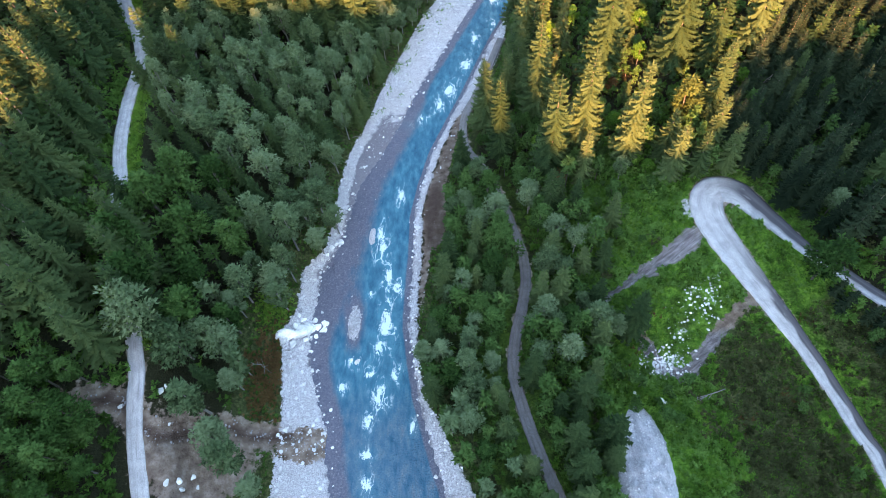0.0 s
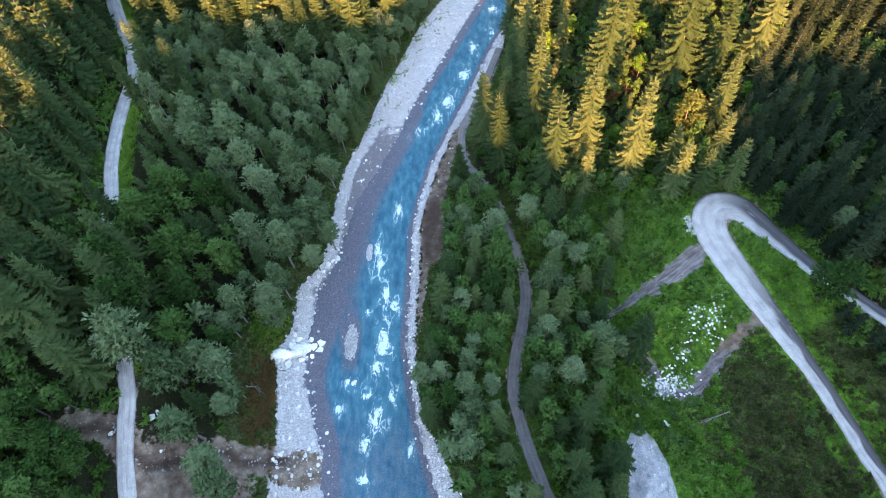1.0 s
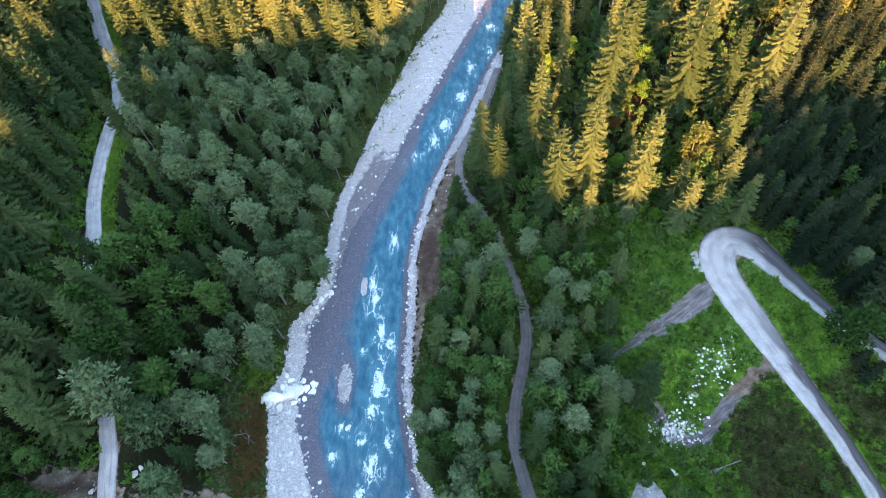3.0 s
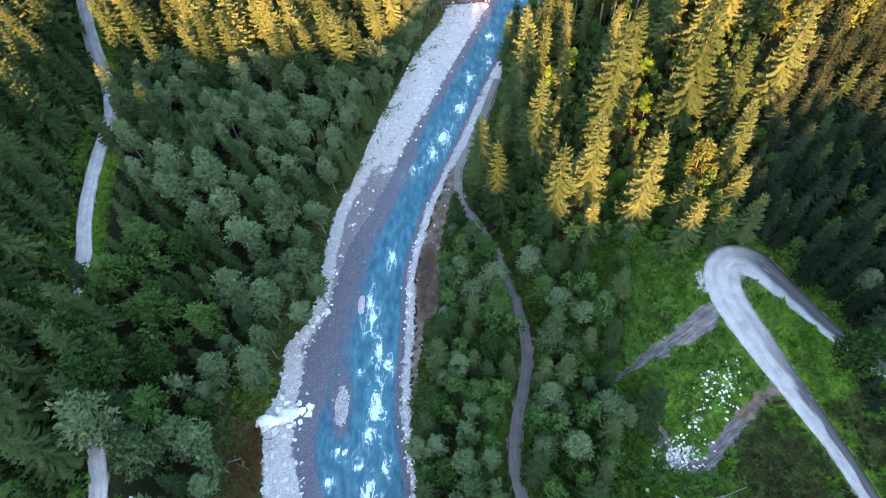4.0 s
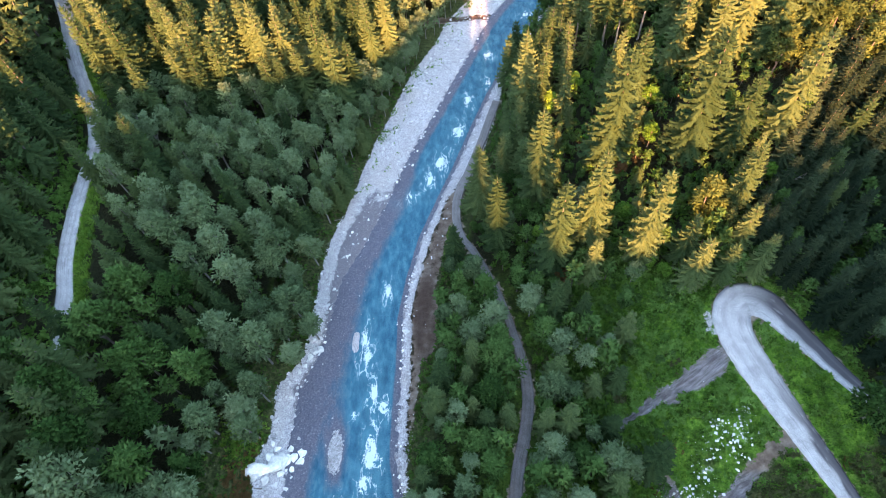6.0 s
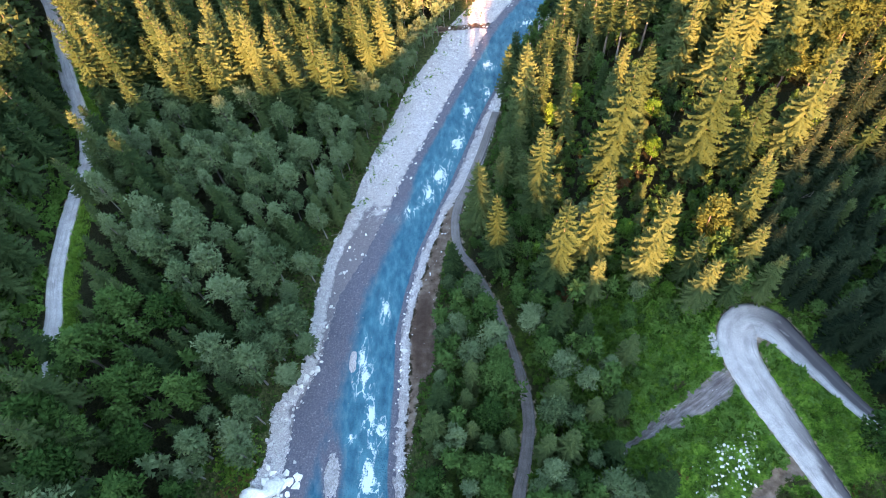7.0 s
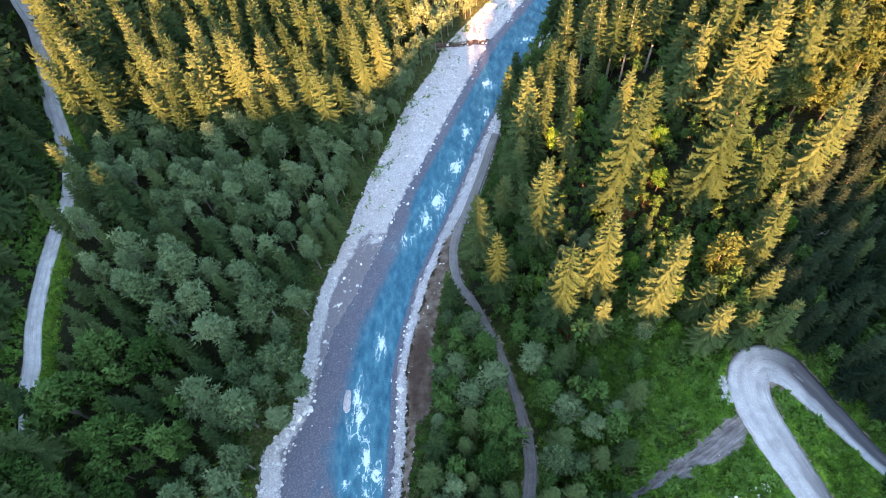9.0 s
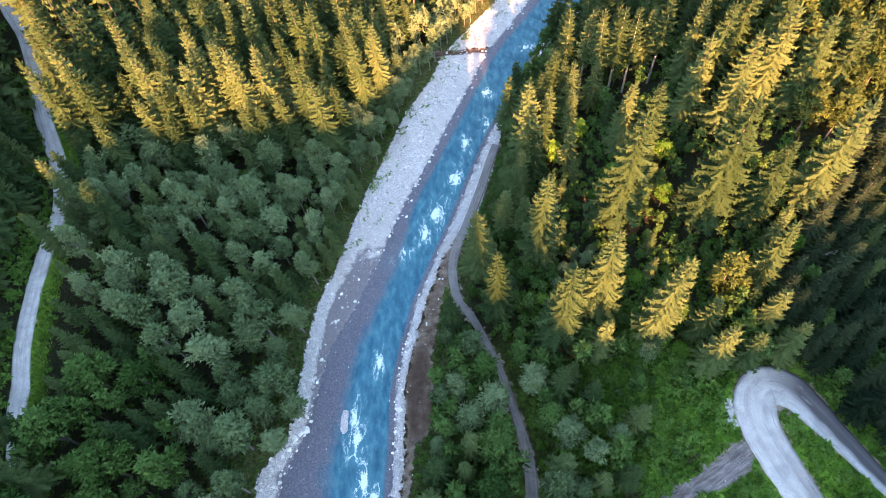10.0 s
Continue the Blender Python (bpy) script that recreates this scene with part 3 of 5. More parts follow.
tagged(strip_mesh("road", S_LROAD, np.interp(S_LROAD[:, 1], [0, 40, 62, 95, 120, 160], [1.3, 1.3, 1.35, 1.35, 1.6, 1.6]), M_ROAD, 0.08), "pale grey gravel forest road", "road", kind="structure")
tagged(strip_mesh("track", S_TRACK, np.interp(S_TRACK[:, 1], [60, 68, 86, 96], [1.05, 0.72, 0.72, 0.95]), M_TRACK, 0.08), "brown gravel track beside the river", "road", kind="structure")
run_ = np.r_[0, np.cumsum(np.hypot(*np.diff(S_HAIR[:, :2], axis=0).T))]
apex = run_[np.argmax(S_HAIR[:, 1])]


def hair_shade(s):
    """Painted shade along the outer lane past the bend; the lower leg's east lane is darkened too."""
    q = (run_ - apex)[:, None]
    wet = np.interp(q, [-95, -60, -36, -24, -12, -1, 3, 8, 60], [1.7, 1.7, 1.5, 0.9, 0.0, 0.0, 0.9, 1.7, 1.6])
    side = np.where(q < 0, -s[None], s[None]) + 0.25 * lumps(S_HAIR[:, 0], S_HAIR[:, 1], 7, 19)[:, None]
    return wet * ease(side, -0.45 + 0.40 * (q < 0), 0.15 + 0.20 * (q < 0))


half_hair = np.interp(run_ - apex, [-80, -50, -34, -26, -17, -9.5, -4, 0, 5, 11, 19, 60], [1.3, 1.35, 1.55, 2.05, 2.6, 2.95, 3.1, 3.1, 2.7, 1.9, 1.25, 1.2])
tagged(strip_mesh("hairpin_road", S_HAIR, half_hair, M_ROAD, 0.08, damp=hair_shade), "pale gravel road with a hairpin bend", "road", kind="structure")

# ---- river ----
sy = np.arange(-10, 262, 0.45)
sv = np.linspace(-0.06, 1.06, 52)
wl, wr = at_y(LEFT_WATER, sy), at_y(RIGHT_WATER, sy)
wx = wl[:, None] + (wr - wl)[:, None] * sv[None]
wy = np.repeat(sy[:, None], len(sv), 1)
RAPIDS = [(-20.1, 65.2, 1.5, 2.0), (-19.0, 42.8, 1.4, 1.6), (-18.3, 47.5, 1.3, 4.0), (-16.8, 46.8, 1.0, 1.0), (-16.1, 55.6, 1.0, 1.6), (-18.2, 58.5, 1.0, 2.2), (-23.9, 40.0, 1.5, 1.1), (-22.0, 54.4, 0.8, 0.7), (-20.7, 37.3, 1.1, 0.9),
          (-15.8, 37.0, 1.0, 1.4), (-25.6, 34.8, 0.9, 0.9), (-18.6, 33.5, 1.4, 2.4), (-20.3, 28.5, 0.9, 1.6), (-20.2, 22.8, 1.1, 1.0), (-19.8, 17.8, 1.0, 1.4), (-12.3, 27.5, 0.8, 1.2), (-5, 113.5, 1.5, 2.6), (8.2, 151.3, 1.6, 1.2), (-12.4, 104, 1.4, 1.2),
          (-15.5, 101.8, 1.2, 0.9), (-0.9, 123, 1.4, 2.4), (7.2, 140, 1.1, 1.4), (-16.4, 79.5, 0.8, 1.6), (2.0, 134, 0.9, 2.4), (20, 168, 2.0, 1.0), (-8, 108.5, 1.1, 2.0), (-20.4, 69.0, 0.8, 2.4)]
foam = np.zeros_like(wx)
for fx, fy, fa, fb in RAPIDS:
    foam = np.maximum(foam, np.exp(-((wx - fx) / fa) ** 2 - ((wy - fy) / fb) ** 2))
streak = 0.5 + 0.5 * lumps(wx * 1.6, wy * 0.8, 3.2, 21)
foam = np.clip(foam * (0.55 + 0.62 * streak) + 0.12 * ease(streak, 0.6, 1.0) * ease(np.minimum(sv, 1 - sv)[None], 0.15, 0.4), 0, 1)
depth_ = np.minimum(sv / (0.26 + 0.30 * ease(sy, 40, 60) * (1 - ease(sy, 98, 118)))[:, None], (1 - sv)[None] / 0.06)
isle = np.exp(-((wx + 24.4) / 1.9) ** 2 - ((wy - 48) / 6.5) ** 2)
shallow = np.clip(1 - ease(depth_, 0.2, 1.1) + 1.2 * isle, 0, 1)
foam *= 1 - 0.8 * shallow
shallow = np.maximum(shallow, 0.42 * (1 - ease(wy, 26, 46)))
rapid = np.zeros_like(wx)
for fx, fy, fa, fb in RAPIDS:
    rapid = np.maximum(rapid, np.exp(-((wx - fx) / (1.5 * fa)) ** 2 - ((wy - fy) / (2.0 * fb)) ** 2))
thread = at_y([(-15, -10), (-18, 18), (-17, 34), (-17, 50), (-19, 64), (-18.5, 76), (-14, 98), (-6, 112), (0, 124), (8, 146), (22, 172), (60, 222), (90, 250)], wy)
rapid = np.clip(rapid * 0.9 + 0.24 * np.exp(-((wx - thread) / 2.4) ** 2) * (0.5 + 0.7 * lumps(wx, wy, 14, 33)), 0, 1) * (1 - 0.7 * shallow)
wz = 0.10 + 0.14 * lumps(wx, wy, 2.4, 31) + 0.10 * lumps(wx, wy, 1.1, 32) + 0.22 * foam
tagged(grid_mesh("river", np.stack([wx, wy, wz], -1).reshape(-1, 3), len(sv), len(sy), M_WATER, attrs=[("foam", foam.ravel()), ("shallow", shallow.ravel()), ("rapid", rapid.ravel())]),
       "turquoise glacial river with white rapids", "river", kind="structure")


# ---- trees ----
def tri_mesh(name, co, faces, mat, tint=None, normals=None):
    me = bpy.data.meshes.new(name)
    fill(me, co, faces, mat, [("tint", tint)] if tint is not None else [], normals is not None)
    if normals is not None:
        me.normals_split_custom_set_from_vertices(normals.tolist())
    return me


def rounded(co, out, share=0.42):
    """Winds loose triangles outwards and leans their normals to the crown's own roundness."""
    tri = co.reshape(-1, 3, 3).copy()
    n = np.cross(tri[:, 1] - tri[:, 0], tri[:, 2] - tri[:, 0])
    n /= np.linalg.norm(n, axis=1)[:, None] + 1e-9
    o = out.reshape(-1, 3, 3)
    back = np.einsum("ij,ij->i", n, o.mean(1)) < 0
    tri[back] = tri[back][:, ::-1]
    n[back] *= -1
    nn = (n * (1 - share))[:, None, :] + share * o
    nn /= np.linalg.norm(nn, axis=2)[:, :, None] + 1e-9
    return tri.reshape(-1, 3), nn.reshape(-1, 3)


def trunk_arrays(h, r, lean=0.0, sides=6, rings=5):
    s = np.linspace(0, 1, rings)
    a = np.arange(sides) * 2 * math.pi / sides
    rad = r * (1 - s) ** 0.8 + 0.02
    x = rad[:, None] * np.cos(a)[None] + (lean * s ** 2)[:, None]
    y = rad[:, None] * np.sin(a)[None] + (0.4 * lean * s * (1 - s))[:, None]
    z = np.repeat((s * h - 0.6)[:, None], sides, 1)
    co = np.stack([x, y, z], -1).reshape(-1, 3)
    i = np.arange(rings * sides).reshape(rings, sides)
    j = np.roll(i, -1, 1)
    q = np.stack([i[:-1], j[:-1], j[1:], i[1:]], -1).reshape(-1, 4)
    return co, np.vstack([q[:, [0, 1, 2]], q[:, [0, 2, 3]]])


def spruce_arrays(h, r, seed, whorls=19, bare=0.06, segs=8, gap=0.0, tooth=0.85, boughs=6, hang=1.0):
    """A crown of boughs in whorls: each sags, turns up at its tip, carries side sprays and a curtain of hanging twigs."""
    rs = np.random.RandomState(seed)
    co, ti = [], []
    for w in range(whorls):
        f = bare + (0.975 - bare) * (max(0.0, w + rs.uniform(-0.3, 0.3)) / whorls) ** 0.95
        f = min(max(f, bare), 0.985)
        length = r * (1.02 - f) ** 0.80 * min(1.0, 0.70 + 3.0 * (f - bare)) + 0.12
        count = int(round(boughs * (1.75 - 0.75 * f)))
        a0 = rs.uniform(0, 6.28)
        for b in range(count):
            if rs.rand() < gap:
                continue
            az = a0 + 6.283 * (b + rs.uniform(-0.30, 0.30)) / count
            L = length * rs.uniform(0.62, 1.12)
            d, e = np.array([math.cos(az), math.sin(az), 0]), np.array([-math.sin(az), math.cos(az), 0])
            m = max(4, int(round(segs * (0.4 + 0.6 * L / r))))
            s = np.linspace(0.06, 1, m)
            rise, sag = 0.36 * f - 0.04, 0.60 - 0.30 * f
            z = h * (f + rs.uniform(-0.010, 0.010)) + L * (rise * s - sag * s ** 2 + 0.32 * s ** 4)
            bend = rs.uniform(-0.12, 0.12) * L
            spine = d[None] * (s * L)[:, None] + e[None] * (bend * s ** 2)[:, None]
            spine[:, 2] = z
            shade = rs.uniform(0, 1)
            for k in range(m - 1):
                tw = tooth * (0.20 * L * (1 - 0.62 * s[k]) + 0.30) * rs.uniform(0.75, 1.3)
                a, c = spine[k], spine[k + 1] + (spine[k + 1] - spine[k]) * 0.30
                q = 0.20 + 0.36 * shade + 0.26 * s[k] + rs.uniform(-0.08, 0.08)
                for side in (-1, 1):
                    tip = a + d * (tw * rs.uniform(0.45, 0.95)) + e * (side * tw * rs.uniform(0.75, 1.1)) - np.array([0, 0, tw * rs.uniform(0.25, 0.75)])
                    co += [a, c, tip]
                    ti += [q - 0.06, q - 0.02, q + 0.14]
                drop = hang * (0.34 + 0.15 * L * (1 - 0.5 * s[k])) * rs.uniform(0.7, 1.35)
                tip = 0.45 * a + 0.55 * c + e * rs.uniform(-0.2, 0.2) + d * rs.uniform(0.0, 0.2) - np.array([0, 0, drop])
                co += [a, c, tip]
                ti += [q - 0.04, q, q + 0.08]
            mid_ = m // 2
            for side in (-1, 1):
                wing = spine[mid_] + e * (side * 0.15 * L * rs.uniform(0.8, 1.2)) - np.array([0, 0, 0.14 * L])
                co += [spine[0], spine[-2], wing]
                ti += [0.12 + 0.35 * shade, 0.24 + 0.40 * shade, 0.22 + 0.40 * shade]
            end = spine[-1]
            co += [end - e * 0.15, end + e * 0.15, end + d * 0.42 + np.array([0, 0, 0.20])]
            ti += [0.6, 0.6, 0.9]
    for k in range(8):
        az, f = rs.uniform(0, 6.28), rs.uniform(0.90, 0.96)
        co += [(0.07, 0, h * f), (-0.07, 0.05, h * f), (0.16 * math.cos(az), 0.16 * math.sin(az), h * (f + 0.06))]
        ti += [0.5, 0.5, 0.8]
    co = np.array(co)
    out = co / (np.hypot(co[:, 0], co[:, 1])[:, None] + 0.3)
    out[:, 2] = 0.45
    co, nrm = rounded(co, out / np.linalg.norm(out, axis=1)[:, None])
    return co, np.arange(len(co)).reshape(-1, 3), np.clip(np.array(ti), 0, 1), nrm


def leafy_arrays(h, r, seed, clumps=20, leaves=110, size=0.34, low=0.28):
    """An egg-shaped crown of feathery leaf sprays that reach up and out from the limbs, uneven, with gaps."""
    rs = np.random.RandomState(seed)
    cs, rad = [], []
    lop = rs.normal(size=2) * 0.16 * r
    mid, up = h * (low + (1 - low) * 0.47), h * (1 - low) * 0.5
    for k in range(clumps):
        v = rs.normal(size=3)
        v /= np.linalg.norm(v)
        q = rs.uniform(0.25, 1.0) ** 0.55
        zc = mid + v[2] * q * up * 0.92
        t = (zc - mid) / up
        wide = r * (1.0 - 0.60 * max(0, t) ** 1.2 - 0.25 * max(0, -t)) * rs.uniform(0.72, 1.12)
        cs.append((v[0] * q * wide * 0.85 + lop[0] * t, v[1] * q * wide * 0.85 + lop[1] * t, zc))
        rad.append(r * rs.uniform(0.15, 0.33))
    co, ti, outs = [], [], []
    for c, cr in zip(cs, rad):
        m = int(leaves * rs.uniform(0.7, 1.3))
        v = rs.normal(size=(m, 3))
        v /= np.linalg.norm(v, axis=1)[:, None]
        p = np.array(c) + v * (cr * rs.uniform(0.3, 1.15, size=(m, 1))) * np.array([1, 1, 1.15])
        grow = v * 0.8 + np.array([0.6 * c[0] / r, 0.6 * c[1] / r, 0.25]) + rs.normal(size=(m, 3)) * 0.5
        grow /= np.linalg.norm(grow, axis=1)[:, None]
        b = np.cross(grow, rs.normal(size=(m, 3)) * 0.6 + np.array([0, 0, 1.0]))
        b /= np.linalg.norm(b, axis=1)[:, None] + 1e-9
        sz = size * rs.uniform(0.6, 1.35, size=(m, 1))
        leaf = np.stack([p - b * sz * 0.42, p + b * sz * 0.42, p + grow * sz * 1.35], 1)
        co.append(leaf.reshape(-1, 3))
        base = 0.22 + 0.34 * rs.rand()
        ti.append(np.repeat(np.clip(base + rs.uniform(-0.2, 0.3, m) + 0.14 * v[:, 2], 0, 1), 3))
        o = 0.75 * v + np.array([c[0] / r, c[1] / r, 0.8 * (c[2] - mid) / up + 0.35])
        outs.append(np.repeat(o / (np.linalg.norm(o, axis=1)[:, None] + 1e-9), 3, 0))
    co, nrm = rounded(np.vstack(co), np.vstack(outs))
    return co, np.arange(len(co)).reshape(-1, 3), np.concatenate(ti), nrm, cs


def limb_arrays(co, fa, cs, h, low, rs, count=6):
    """Adds tapered limbs from the trunk to some of the clumps."""
    for c in cs[:count]:
        c = np.array(c)
        a = np.array([0, 0, h * low * rs.uniform(0.7, 1.3)])
        n = len(co)
        d = c - a
        e = np.cross(d, (0.3, 0.1, 1.0))
        e = e / (np.linalg.norm(e) + 1e-9)
        g = np.cross(d, e)
        g = g / (np.linalg.norm(g) + 1e-9)
        ring = [a + 0.07 * (math.cos(q) * e + math.sin(q) * g) for q in (0, 2.1, 4.2)] + [c + 0.02 * (math.cos(q) * e + math.sin(q) * g) for q in (0, 2.1, 4.2)]
        co = np.vstack([co, ring])
        f = [(n, n + 1, n + 4), (n, n + 4, n + 3), (n + 1, n + 2, n + 5), (n + 1, n + 5, n + 4), (n + 2, n, n + 3), (n + 2, n + 3, n + 5)]
        fa = np.vstack([fa, f])
    return co, fa


SPRUCE, LEAFY, FAR_SPRUCE, FAR_LEAFY, TALL, BARE = [], [], [], [], [], []
for k in range(5):
    h, r = 26.0, (4.3, 4.9, 4.0, 4.6, 5.2)[k]
    TALL.append((trunk_arrays(h, 0.20), spruce_arrays(h, r, 120 + k, whorls=(29, 27, 30, 26, 28)[k], bare=(0.12, 0.08, 0.15, 0.10, 0.12)[k], segs=9, gap=(0.03, 0.07, 0.04, 0.08, 0.05)[k], tooth=0.84, boughs=6)))
    BARE.append((trunk_arrays(h, 0.24), spruce_arrays(h, r * 0.75, 170 + k, whorls=20, bare=0.42, segs=9, gap=0.12, tooth=0.75, boughs=5)))
for k in range(6):
    h, r = 20.0, (3.5, 4.1, 3.1, 3.8, 4.4, 2.8)[k]
    crown = spruce_arrays(h, r, 100 + k, whorls=(20, 18, 21, 17, 19, 20)[k], bare=(0.08, 0.12, 0.06, 0.16, 0.10, 0.10)[k], gap=(0.03, 0.08, 0.03, 0.12, 0.06, 0.05)[k])
    SPRUCE.append((trunk_arrays(h, 0.20), crown))
    FAR_SPRUCE.append((trunk_arrays(h, 0.26, sides=4, rings=3), spruce_arrays(h, r, 150 + k, whorls=11, bare=0.12, segs=4, gap=0.06, tooth=1.25, boughs=4, hang=1.5)))
for k in range(6):
    h, r, low = 12.0, (2.3, 2.7, 2.0, 2.9, 2.5, 2.2)[k], (0.22, 0.30, 0.25, 0.2, 0.34, 0.28)[k]
    c, f, t, nrm, cs = leafy_arrays(h, r, 200 + k, clumps=(50, 56, 46, 58, 52, 48)[k], leaves=46, size=0.31, low=low)
    rs = np.random.RandomState(300 + k)
    tc, tf = limb_arrays(*trunk_arrays(h * 0.85, 0.15, lean=(0.3, -0.5, 0.8, 0, -0.3, 0.5)[k]), cs, h, low, rs)
    LEAFY.append(((tc, tf), (c, f, t, nrm)))
    FAR_LEAFY.append((trunk_arrays(h * 0.8, 0.15, sides=4, rings=3), leafy_arrays(h, r, 250 + k, clumps=20, leaves=18, size=0.62, low=low)[:4]))


def tree_thing(name, arrays, mat, bark_mat, label, group):
    (tc, tf), (cc, cf, ct, cn) = arrays
    ob = new(name)
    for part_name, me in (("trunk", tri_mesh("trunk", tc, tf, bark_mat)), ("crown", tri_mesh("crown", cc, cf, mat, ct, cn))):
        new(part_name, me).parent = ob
    return tagged(ob, label, "tree", group)


def at(x, y, sxy, sz, turn, tip=(0, 0)):
    z = float(bilinear(np.array([x]), np.array([y]))[0])
    return pose(x, y, z - 0.05, tip[0], tip[1], turn) @ Matrix.Diagonal((sxy, sxy, sz, 1))


rng = np.random.RandomState(7)
TAKEN = np.full((6000, 3), 1e6)     # x, y, radius of every crown
taken_n = 0
MASTERS = {}


def take(x, y, r):
    global taken_n
    TAKEN[taken_n] = x, y, r
    taken_n += 1


def plant(kind, variant, x, y, h, wide=1.0, label="", group=""):
    """One tree as a thing of its own."""
    key = (kind, variant, label)
    base, arrays, mat, bk = {"spruce": (20.0, SPRUCE, M_SPRUCE, M_BARK), "shaded_spruce": (20.0, SPRUCE, M_SHADED_SPRUCE, M_BARK), "tall": (26.0, TALL, M_SPRUCE, M_BARK), "leafy": (12.0, LEAFY, M_LEAF, M_PALE_BARK), "green": (12.0, LEAFY, M_GREEN, M_BARK), "bright": (12.0, LEAFY, M_BRIGHT, M_BARK), "bare": (26.0, BARE, M_SPRUCE, M_PALE_BARK),
                             "rust": (12.0, LEAFY, M_RUST, M_BARK), "olive": (12.0, LEAFY, M_GOLD, M_BARK)}[kind]
    sz = h / base
    m = at(x, y, sz ** 0.75 * wide, sz, rng.uniform(0, 360), rng.uniform(-1.5, 1.5, 2))
    take(x, y, (3.0 if kind in ("spruce", "shaded_spruce") else 3.4 if kind == "tall" else 2.4) * sz ** 0.75 * wide)
    if key in MASTERS:
        ob = copy_thing(MASTERS[key], m)
        ob.matrix_basis = m
        return ob
    name = {"spruce": "spruce_tree", "shaded_spruce": "fir_tree", "tall": "spruce_tree", "leafy": "broadleaf_tree", "green": "broadleaf_tree", "bright": "broadleaf_tree", "bare": "spruce_tree", "rust": "broadleaf_tree", "olive": "broadleaf_tree"}[kind]
    ob = tree_thing(name, arrays[variant], mat, bk, label, group)
    ob.matrix_basis = m
    MASTERS[key] = ob
    return ob


LIT = "tall spruce with crown gilded by low evening sun"
DARK = "dark green spruce standing in shade"
GREY = "grey-green broadleaf tree in the riverside wood"
GREEN = "fresh green broadleaf tree on the slope"

# trees that can be told apart: x, y, height
GILT_RIGHT = [(3.7, 96, 21), (6.3, 86.2, 25), (14.8, 96.7, 27.5), (15.9, 79.7, 28.5), (22.9, 83.8, 27.5), (29, 101.3, 30), (32.5, 117.7, 18.5), (30.6, 77.7, 27), (47, 83.6, 19), (42.1, 96.3, 30), (47.8, 93.7, 21), (55.1, 94, 24),
    (14.8, 120.1, 26.5), (43.3, 117.9, 21), (46.6, 120.5, 23), (52.3, 113.5, 22.5), (56.5, 110.7, 20.5), (60.9, 109.2, 18), (35.4, 112.6, 20.5), (68.3, 61.8, 19)]
GILT_HIGH = [(54, 118.5, 23), (47.5, 112.5, 22), (50, 123, 22), (52, 126, 22), (49, 132, 22), (56, 134, 22), (45, 128, 20)]
GILT_LEFT = [(-85.2, 120.5, 15), (-84.8, 111, 16), (-82.6, 105.5, 15), (-90, 116, 17), (-92, 126, 20), (-94, 136, 22), (-82.3, 140.2, 25), (-84.9, 145.6, 25), (-88, 150.5, 24), (-79.8, 137, 20), (-78.7, 135.3, 19), (-67.5, 120.3, 22.5), (-69.6, 134, 24.5), (-67.9, 140.3, 20.5), (-64.9, 141.7, 17), (-57.1, 124.6, 24.5), (-54.3, 125.7, 22.5), (-50.4, 126.3, 24), (-45.1, 130.8, 26.5), (-42.4, 129.7, 27), (-31.8, 132.1, 26),
    (-29.9, 147.5, 27), (-21.1, 142.4, 24), (-17.8, 146.7, 24), (-62.5, 112.2, 18.5), (-75.9, 114.5, 17), (-37.8, 144.1, 21), (-56.6, 145.8, 19), (-42.7, 145.1, 23), (-24.3, 149.9, 22), (-79.1, 132.3, 17), (-57.9, 133.1, 22)]
DARK_LEFT = [(-60.7, 99.8, 16), (-71.5, 72.3, 18), (-81.5, 89.4, 14.5), (-76.5, 100.4, 13.5), (-59.3, 97.1, 18), (-64.6, 45.8, 17), (-65.6, 39.5, 14.5), (-55.3, 38.1, 18), (-59.2, 35.1, 18.5),
    (-76.9, 70.2, 12), (-70.2, 82.8, 11.5), (-70.2, 53.2, 14), (-65, 57.4, 16.5), (-56.2, 92.1, 13.5), (-55.1, 50.4, 13.5), (-52.3, 38, 11), (-56.6, 79, 11.5), (-41.8, 84.6, 13),
    (-36.3, 93.3, 11)]
DARK_RIGHT = [(21.8, 137.5, 18.5), (10.3, 109.7, 16.5), (14.7, 22.8, 15), (15.6, 18.7, 15), (12.3, 16, 15), (17, 30.3, 15), (27.7, 156.6, 17.5), (14.6, 128.8, 20), (-2.2, 85.2, 13.5), (51.3, 83.1, 9.4), (52.3, 72.6, 10.8), (56.9, 77.7, 10.5), (57.5, 66.1, 12.2), (64, 78.4, 10.5), (51.1, 69.6, 7.7), (58, 58.1, 12), (61.4, 50.5, 12), (58.8, 33.9, 11.5)]
